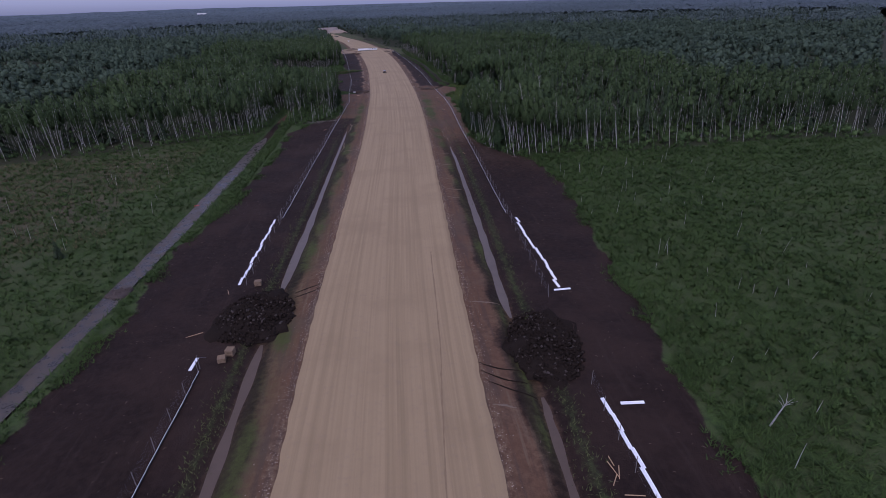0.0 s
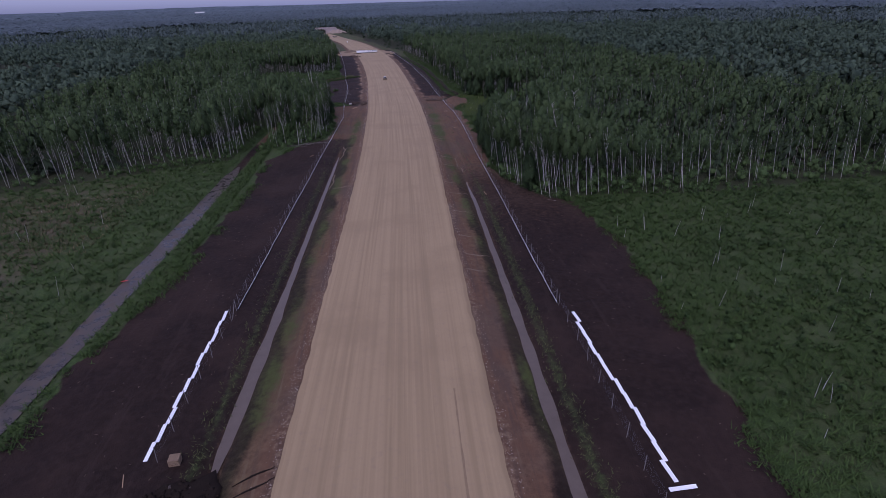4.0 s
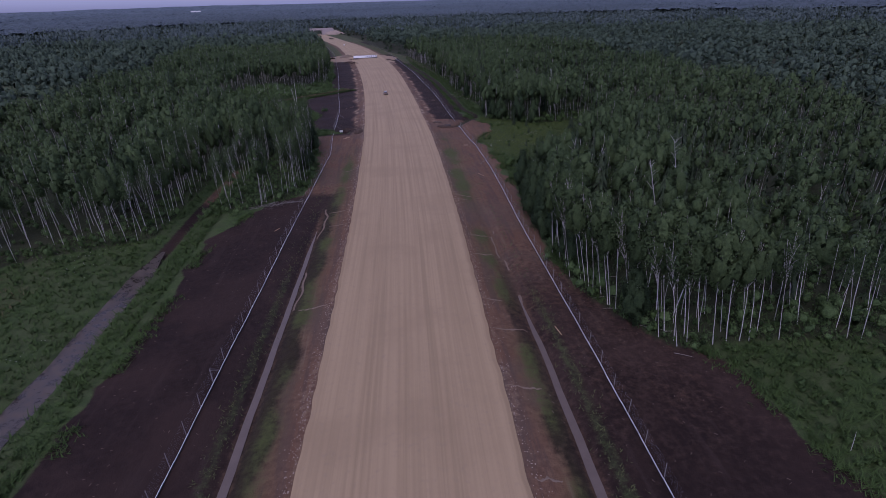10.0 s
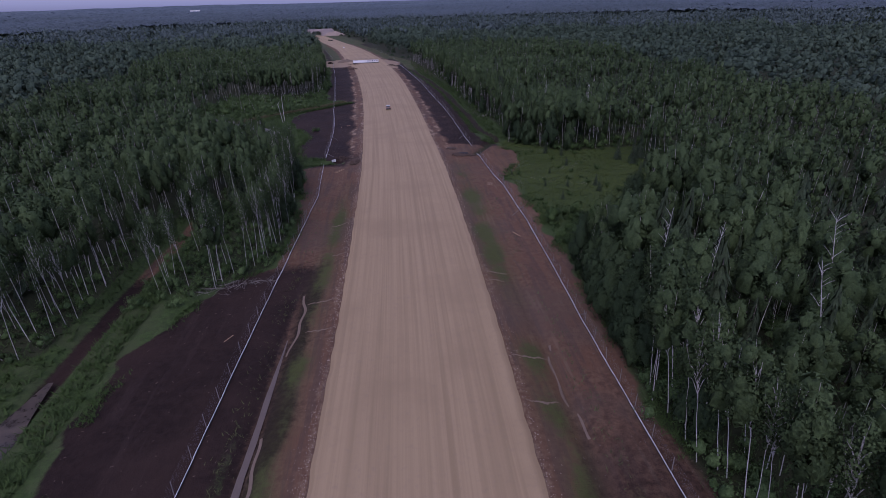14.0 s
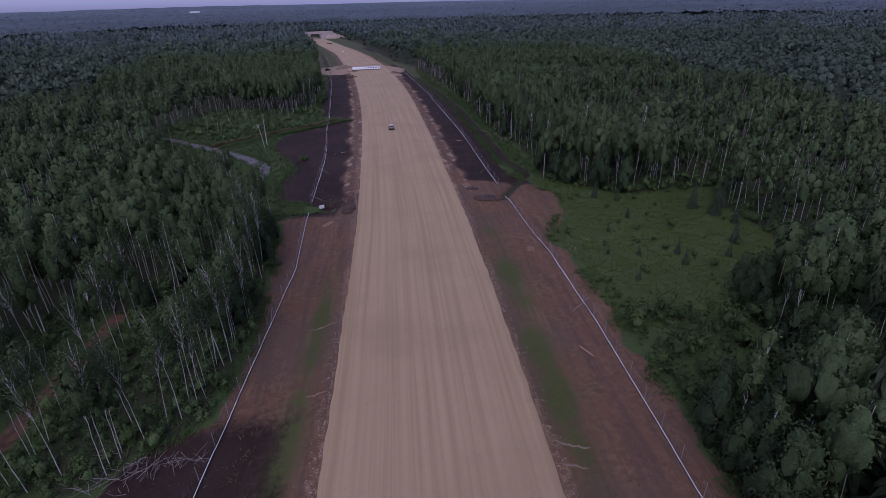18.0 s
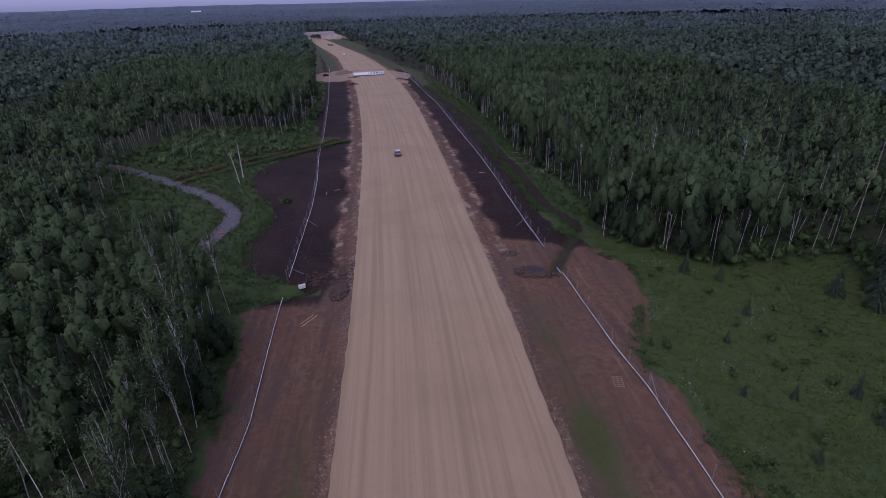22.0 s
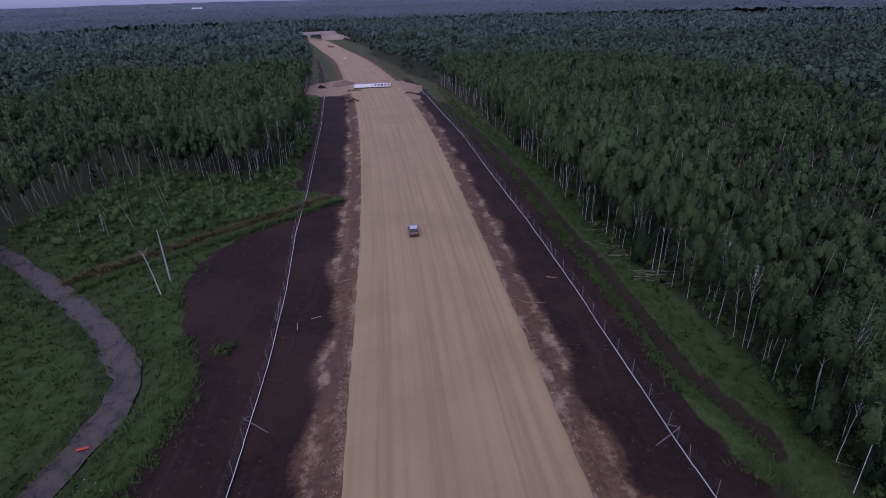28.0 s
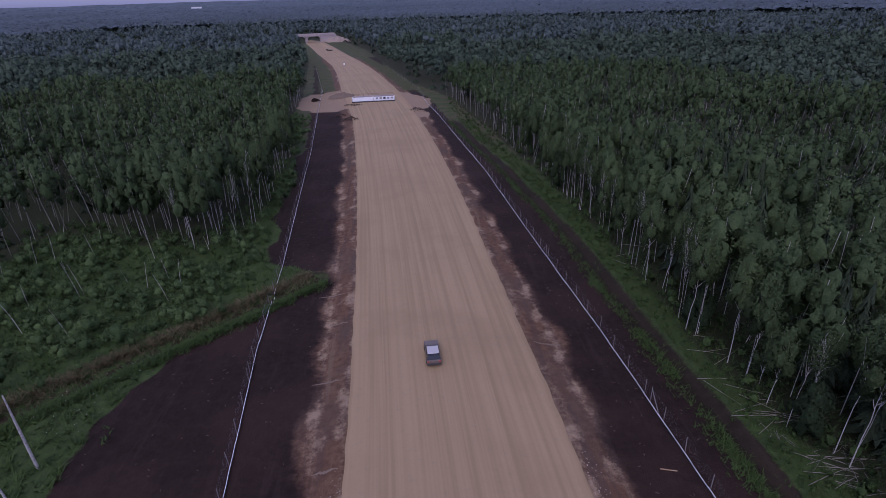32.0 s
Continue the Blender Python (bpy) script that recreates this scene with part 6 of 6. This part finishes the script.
pole(-16.5, 265.1, 2.7, -34, rad=0.05)
pole(-16.0, 264.8, 2.9, -32, rad=0.05)
pole(-16.3, 264.4, 2.5, -36, rad=0.05)
for px, py, pl, pt in [(18.2, 34.2, 2.0, 12), (18.6, 33.8, 1.6, -20), (17.9, 33.0, 1.4, -35), (18.4, 35.2, 1.2, 5), (19.0, 31.2, 1.8, 80), (17.2, 327.4, 1.5, 75),
                       (19.6, 149, 2.0, 8), (-20.0, 318, 1.6, 10), (-17.8, 320, 1.4, -70), (-27.8, 75.0, 1.6, 20), (-29.2, 63.2, 2.2, -65), (20.5, 218, 2.4, 25), (-24.5, 190, 1.6, -30)]:
    pole(px, py, pl, pt, "short pale timber offcut lying on bare soil", 0.05)


def pallet(x, y, turn):
    t = thing("pallet", pose(x, y, float(height(x, y)) + 0.03, 0, 0, turn), "worn wooden pallet lying on red-brown soil", "pallet")
    for k in (-0.5, 0, 0.5):
        part("bearer", boxes((0.1, 1.8, 0.09, pose(k, 0, 0.045), 0.005)), CRATEWOOD, t)
    for k in range(6):
        part("slat", boxes((1.15, 0.12, 0.025, pose(0, -0.84 + k * 0.336, 0.105), 0.004)), CRATEWOOD, t)


pallet(20.6, 247.6, -12)


# ---- tyre ruts dragged from the heaps onto the road edge ----
def rut(x0, y0, x1, y1, w, seed):
    r = np.random.default_rng(seed)
    t = np.linspace(0, 1, 24)
    x, y = x0 + (x1 - x0) * t, y0 + (y1 - y0) * t + 0.25 * np.sin(t * 4 + seed)
    c = np.linspace(-1, 1, 4)
    ww = w * (0.6 + 0.5 * r.random(24)) * np.sin(np.pi * (0.08 + 0.84 * t))
    X = np.repeat(x[:, None], 4, 1) + 0 * c
    Y = y[:, None] + ww[:, None] * c
    Z = np.maximum(height(X, Y), -9) + 0.05 * (1 - c ** 2) + 0.02 + 0.015 * r.random(X.shape)
    on = np.abs(X - road_mid(Y)) < road_half(Y) + 0.25
    Z = np.where(on, np.maximum(Z, 0.13 + 0.03 * (1 - c ** 2)), Z)
    ob = new("mud_track", mesh_of("mud_track", np.column_stack([X.ravel(), Y.ravel(), Z.ravel()]), grid_faces(24, 4), PEAT))
    tagged(ob, "dark mud dragged from a peat heap to the road", "mud", kind="structure")


for k, (a, b, c, d) in enumerate([(-17.2, 73.0, -13.4, 74.6), (-17.0, 71.4, -13.2, 73.4), (13.2, 49.6, 8.0, 51.5), (13.4, 47.6, 8.2, 49.6), (14.0, 45.4, 8.8, 47.6)]):
    rut(a, b, c, d, 0.17, k)


def wheel_mark(points, w, seed):
    """A thin dark line pressed along the road."""
    r = np.random.default_rng(seed)
    ys = np.arange(points[0][0], points[-1][0], 0.8)
    x = lines(points)(ys) + 0.05 * np.cumsum(r.normal(size=len(ys))) * 0.3
    c = np.linspace(-1, 1, 3)
    X = x[:, None] + (w * (0.4 + 0.8 * r.random(len(ys))))[:, None] * c
    Y = np.repeat(ys[:, None], 3, 1)
    C = (X - road_mid(Y)) / road_half(Y)
    Z = 0.10 + 0.10 * (1 - C * C) + 0.012 * wave(X * 3, Y * 0.15, 1.0) + 0.016
    ob = new("wheel_mark", mesh_of("wheel_mark", np.column_stack([X.ravel(), Y.ravel(), Z.ravel()]), grid_faces(len(ys), 3), PRESSED))
    tagged(ob, "thin dark wheel mark along the gravel road", "wheel mark", kind="structure")


wheel_mark([(24, 1.8), (34.7, 2.4), (57, 4.0), (83.7, 4.9)], 0.11, 1)
mound(-45.3, 77.5, 1.9, 1.5, 0.55, 20, 12, MUD, "low dam of mud and brush across a drainage channel", "mud_dam")

# ---- pale wash-out rills on the slopes, flowers, litter on the peat ----
def rill(x0, y0, x1, y1, w, seed):
    r = np.random.default_rng(seed)
    t = np.linspace(0, 1, 20)
    x = x0 + (x1 - x0) * t
    y = y0 + (y1 - y0) * t + np.cumsum(r.normal(size=20)) * 0.07
    c = np.linspace(-1, 1, 4)
    ww = w * (0.5 + 0.9 * r.random(20)) * (0.35 + np.sin(np.pi * t))
    X = np.repeat(x[:, None], 4, 1)
    Y = y[:, None] + ww[:, None] * c
    Z = height(X, Y) + 0.012 + 0.03 * (1 - c ** 2)
    ob = new("wash_out", mesh_of("wash_out", np.column_stack([X.ravel(), Y.ravel(), Z.ravel()]), grid_faces(20, 4), RILLSAND, smooth=True))
    tagged(ob, "pale sand washed down the road slope", "sand", kind="structure")


for k, (ry, side) in enumerate([(112.5, 1), (118.5, 1), (126.0, 1), (139.0, 1), (150.5, 1), (158.0, 1), (173.5, 1), (181.5, 1), (201.0, 1), (204.0, 1), (66.0, 1), (44.0, 1), (190.5, -1), (198.5, -1), (214.0, -1), (228.0, -1), (160.0, -1), (355.0, -1), (343.0, -1), (363.0, -1), (330.0, -1), (348.0, 1), (321.0, 1)]):
    e = float(road_mid(ry)) + side * (float(road_half(ry)) + 0.3)
    rill(e, ry, e + side * (3.6 + 1.2 * math.sin(k * 2.1)), ry - 0.5, 0.12, 300 + k)


def sand_bars():
    """Curved tan silt lines left in the dry ditch beds."""
    for k, (cx, y0, y1, bend) in enumerate([(-16.4, 186, 201, 0.9), (-16.8, 160, 172, 0.5), (17.2, 168, 184, -0.8), (16.9, 150, 160, -0.4)]):
        ys = np.linspace(y0, y1, 30)
        c = np.linspace(-1, 1, 4)
        X = (cx + bend * np.sin((ys - y0) / (y1 - y0) * 3.0) + 0.2 * np.sin(ys))[:, None] + 0.2 * c
        Y = np.repeat(ys[:, None], 4, 1)
        Z = height(X, Y) + 0.015 + 0.04 * (1 - c ** 2)
        ob = new("silt_bar", mesh_of("silt_bar", np.column_stack([X.ravel(), Y.ravel(), Z.ravel()]), grid_faces(30, 4), RILLSAND, smooth=True))
        tagged(ob, "thin tan silt line in a dry ditch", "sand", kind="structure")


sand_bars()


def flowers(name, x, y, z0, z1, size, label, seed):
    r = np.random.default_rng(seed)
    n = len(x)
    p = np.column_stack([x, y, height(x, y) + r.uniform(z0, z1, n)])
    a = r.random(n) * 6.283
    s = size * r.uniform(0.6, 1.5, n)
    out = [p + np.column_stack([np.cos(a + k * 1.571) * s, np.sin(a + k * 1.571) * s, 0.3 * s * r.normal(size=n)]) for k in range(4)]
    v = np.stack(out, 1).reshape(-1, 3)
    ob = new(name, mesh_of(name, v, np.arange(len(v)).reshape(-1, 4), PETAL))
    tagged(ob, label, "flowers", kind="stuff")


def bloom():
    r = np.random.default_rng(121)
    x, y = r.uniform(25, 52, 5200), r.uniform(236, 276, 5200)
    k = (x > soil_r(y) + 0.5) & (wave(x, y, 3.0, 0.3) + 0.5 * wave(x, y, 8.0) - 0.03 * (x - 28) > 0.2)
    flowers("wild_flowers", x[k], y[k], 0.3, 0.5, 0.032, "white wild flowers in a meadow", 122)
    x, y = r.uniform(-75, -32, 2600), r.uniform(280, 350, 2600)
    k = (x < soil_l(y) - 0.5) & (stream_gap(x, y) > 2.5) & (wave(x, y, 6.0, 1.3) > 0.25)
    flowers("wild_flowers", x[k], y[k], 0.4, 0.8, 0.04, "white wild flowers beside a stream", 123)
    x, y = r.uniform(-75, -47, 1400), r.uniform(150, 230, 1400)
    k = (wave(x, y, 6.0, 1.3) > 0.2) & ~forest_mask(x, y)
    flowers("wild_flowers", x[k], y[k], 0.4, 0.8, 0.04, "white wild flowers by a drainage channel", 124)


bloom()


def litter():
    """Wood chips, roots and stones scattered over the bare peat."""
    r = np.random.default_rng(131)
    n = 1900
    y = r.uniform(20, 430, n)
    side = r.random(n) < 0.5
    x = np.where(side, r.uniform(0, 1, n) * (ditch_l(np.minimum(y, 235)) - 2 - soil_l(y)) + soil_l(y), soil_r(y) - r.uniform(0, 1, n) * (soil_r(y) - road_mid(y) - road_half(y) - 4))
    k = np.abs(x - road_mid(y)) > road_half(y) + 1.5
    x, y = x[k], y[k]
    n = len(x)
    a = r.random(n) * 3.1416
    ln, w = r.uniform(0.04, 0.20, n), r.uniform(0.015, 0.04, n)
    z = height(x, y)
    d = np.column_stack([np.cos(a) * ln, np.sin(a) * ln])
    e = np.column_stack([-np.sin(a) * w, np.cos(a) * w])
    q = [np.column_stack([x, y]) + sx * d + sy * e for sx, sy in ((-1, -1), (1, -1), (1, 1), (-1, 1))]
    v = np.concatenate([np.stack([np.column_stack([p, z - 0.02]) for p in q], 1), np.stack([np.column_stack([p * 0.7 + 0.3 * np.column_stack([x, y]), z + 0.06]) for p in q], 1)], 1).reshape(-1, 3)
    f = (np.arange(n)[:, None, None] * 8 + np.array([(4, 5, 6, 7), (0, 1, 5, 4), (1, 2, 6, 5), (2, 3, 7, 6), (3, 0, 4, 7)])[None]).reshape(-1, 4)
    ob = new("wood_litter", mesh_of("wood_litter", v, f, CHIP))
    tagged(ob, "scattered wood chips and roots on bare soil", "litter", kind="stuff")


litter()


# ---- car ----
def car(x, y, z, turn):
    t = thing("car", pose(x, y, z, 0, 0, turn), "brown estate car driving away along the gravel road", "car")
    bm = bmesh.new()
    prof = [(-2.2, 0.35), (-2.25, 0.75), (-2.15, 1.0), (-0.9, 1.02), (1.0, 1.0), (2.1, 0.85), (2.2, 0.6), (2.2, 0.35)]
    rows = [[bm.verts.new((s * (0.88 if 0.4 < pz < 0.9 else 0.84), py, pz)) for py, pz in prof] for s in (-1, 1)]
    for a in range(len(prof)):
        b = (a + 1) % len(prof)
        bm.faces.new((rows[0][a], rows[1][a], rows[1][b], rows[0][b]))
    bm.faces.new(rows[0][::-1])
    bm.faces.new(rows[1])
    bmesh.ops.bevel(bm, geom=list(bm.edges), offset=0.06, segments=2, affect="EDGES")
    bmesh.ops.recalc_face_normals(bm, faces=bm.faces)
    part("body", bm, PAINT, t)
    bm = bmesh.new()
    low = [(-0.80, -2.1), (0.80, -2.1), (0.80, 0.9), (-0.80, 0.9)]
    top = [(-0.66, -1.85), (0.66, -1.85), (0.66, 0.1), (-0.66, 0.1)]
    vl = [bm.verts.new((p, q, 1.0)) for p, q in low]
    vt = [bm.verts.new((p, q, 1.45)) for p, q in top]
    for k in range(4):
        bm.faces.new((vl[k], vl[(k + 1) % 4], vt[(k + 1) % 4], vt[k]))
    bm.faces.new(vt)
    part("window", bm, GLASS, t, "dark car windows all round")
    # roof given a paler tone than the brown body
    part("roof", boxes((1.36, 1.5, 0.06, pose(0, -0.75, 1.47), 0.025)), PALEROOF, t, "pale car roof")
    for sx in (-1, 1):
        part("tail_lamp", boxes((0.25, 0.06, 0.16, pose(sx * 0.68, -2.22, 0.85), 0.02)), LAMPRED, t, "red tail lamp")
        for wy in (-1.35, 1.4):
            bm = bmesh.new()
            bmesh.ops.create_cone(bm, cap_ends=True, segments=18, radius1=0.33, radius2=0.33, depth=0.22, matrix=pose(sx * 0.78, wy, 0.33, 0, 90, 0))
            wheel = part("wheel", bm, RUBBER, t, "black tyre")
            bm = bmesh.new()
            bmesh.ops.create_cone(bm, cap_ends=True, segments=14, radius1=0.2, radius2=0.18, depth=0.24, matrix=pose(sx * 0.78, wy, 0.33, 0, 90, 0))
            part("rim", bm, STEEL, wheel)
    part("bumper", boxes((1.66, 0.12, 0.22, pose(0, -2.25, 0.5), 0.03)), DARKSTEEL, t)


car(-3.7, 346.0, 0.185, 3.0)


# box stands in for a small white spot whose kind is unknown
def white_box(x, y, z):
    t = thing("white_box", pose(x, y, z, 0, 0, 12), "small white box of unknown kind standing on the road", "tank")
    part("tank", boxes((1.0, 1.2, 0.95, pose(0, 0, 0.6), 0.08)), ROOFWHITE, t)
    part("pallet_base", boxes((1.0, 1.2, 0.14, pose(0, 0, 0.07), 0.01)), CRATEWOOD, t)
    bm = bmesh.new()
    bmesh.ops.create_cone(bm, cap_ends=True, segments=12, radius1=0.12, radius2=0.11, depth=0.08, matrix=pose(0, 0, 1.11))
    part("cap", bm, DARKSTEEL, t)


white_box(-45.5, 657.3, 0.17)


def flatbed(x, y, z, turn):
    t = thing("flatbed_trailer", pose(x, y, z, 0, 0, turn), "dark low flatbed trailer standing on the gravel road", "trailer")
    part("bed", boxes((2.2, 5.2, 0.25, pose(0, 0, 0.85), 0.04)), DARKSTEEL, t)
    part("headboard", boxes((2.2, 0.1, 0.5, pose(0, 2.5, 1.2), 0.02)), DARKSTEEL, t)
    for sx in (-1, 1):
        for wy in (-1.7, -0.7, 1.8):
            bm = bmesh.new()
            bmesh.ops.create_cone(bm, cap_ends=True, segments=14, radius1=0.36, radius2=0.36, depth=0.28, matrix=pose(sx * 0.9, wy, 0.36, 0, 90, 0))
            part("wheel", bm, RUBBER, t)


flatbed(-68.0, 763.0, 0.17, 60)


# ---- junction: concrete frame under construction and heaps ----
def portal_wall():
    t = thing("concrete_portal", pose(-19.6, 520.5, 0.05, 0, 0, 3), "long white concrete culvert frame under construction across the road", "structure")
    for sx in (-1, 1):
        part("wall", boxes((8.4, 0.45, 1.5, pose(sx * 4.3, 0, 1.25), 0.04)), ROOFWHITE, t)
        part("wing_wall", boxes((0.4, 4.0, 1.5, pose(sx * 8.75, 2.2, 1.0), 0.03)), CONCRETE, t)
    part("footing", boxes((17.8, 0.9, 0.55, pose(0, -0.35, 0.22), 0.04)), DARKSTEEL, t, "dark footing beam")
    # interior given a darker brown than the white walls
    part("floor_slab", boxes((17.0, 4.6, 0.3, pose(0, 2.6, 0.6), 0.03)), DRYMUD, t, "brown slab inside the frame")
    part("back_wall", boxes((17.0, 0.4, 1.7, pose(0, 5.1, 1.0), 0.04)), BRIDGEGREY, t)
    part("joint_post", boxes((0.35, 0.6, 1.9, pose(0, -0.06, 1.35), 0.02)), CONCRETE, t)
    for k in range(5):
        part("formwork", boxes((1.0, 0.14, 0.75, pose(1.5 + k * 1.55, -0.3, 1.5), 0.02)), (STEEL, BRIDGEGREY, SHEETDARK)[k % 3], t)
        part("cross_beam", boxes((0.25, 4.7, 0.25, pose(-7.5 + k * 3.6, 2.55, 1.75), 0.02)), (TIMBER, DARKSTEEL)[k % 2], t)
    for k in range(9):
        part("guard_post", boxes((0.06, 0.06, 0.9, pose(-8.3 + k * 2.1, 5.1, 2.2), 0.0)), DARKSTEEL, t)
    part("guard_rail", boxes((17.0, 0.05, 0.06, pose(0, 5.1, 2.62), 0.0)), DARKSTEEL, t)


portal_wall()


mound(-45.1, 529.6, 1.9, 1.4, 1.3, 20, 14, PEAT, "small dark heap of soil on a sandy turning loop", "soil_heap")
mound(-34.5, 537.0, 6.5, 5.0, 1.7, 0, 15, RILLSAND, "tan sand heap beside a concrete frame", "sand_heap")


# ---- road bridge under construction far along the road ----
def bridge():
    t = thing("road_bridge", pose(-95, 866, 0, 0, 0, 14), "pale concrete road bridge with two openings, under construction", "bridge")
    part("deck", boxes((44, 9, 1.3, pose(-2, 0, 6.4), 0.1)), BRIDGEGREY, t)
    for s in (-1, 1):
        part("parapet", boxes((44, 0.4, 1.1, pose(-2, s * 4.3, 7.5), 0.05)), BRIDGEGREY, t)
    for px in (-23, -8.5, 6.0):
        part("pier", boxes((2.4, 8, 6.4, pose(px, 0, 2.9), 0.15)), BRIDGEGREY, t)
    for cx in (-15.8, -1.3):
        for s in (-1, 1):
            part("haunch", boxes((3.0, 8, 1.0, pose(cx + s * 5.2, 0, 5.3, 0, s * 40, 0), 0.05)), BRIDGEGREY, t)
    part("abutment", boxes((14, 9, 6.6, pose(14, 0, 3.2), 0.2)), BRIDGEGREY, t)


bridge()
mound(-74, 866, 13, 10, 5.2, 10, 9, plain("pale_embankment_sand", (0.25, 0.195, 0.155), 0.9, 0, 0.15, 0.3), "tall pale sand embankment beside a bridge", "sand_embankment")
mound(-133, 872, 14, 12, 7.0, 10, 10, GROUND, "grassy embankment beside a bridge", "grass_embankment")


def far_building():
    t = thing("farm_building", pose(-745, 2420, float(height(-745, 2420)) + 0.2, 0, 0, 20), "large white metal-clad building far off among trees", "building")
    part("wall", boxes((34, 18, 15, pose(0, 0, 7.5), 0.2)), ROOFWHITE, t)
    bm = bmesh.new()
    v = [bm.verts.new(p) for p in ((-17.5, -9.5, 15), (17.5, -9.5, 15), (17.5, 9.5, 15), (-17.5, 9.5, 15), (-17.5, 0, 18), (17.5, 0, 18))]
    for f in ((0, 1, 5, 4), (3, 4, 5, 2), (0, 4, 3), (1, 2, 5)):
        bm.faces.new([v[k] for k in f])
    part("roof", bm, CONCRETE, t)


far_building()


def marker(x, y):
    t = thing("red_marker_board", pose(x, y, -0.55, 0, 0, 15), "small red board lying across shallow water", "board")
    part("board", boxes((1.1, 0.3, 0.08, pose(0, 0, 0.03), 0.02)), REDPAINT, t)


marker(-37.9, 298.6)
marker(-46.0, 117.5)
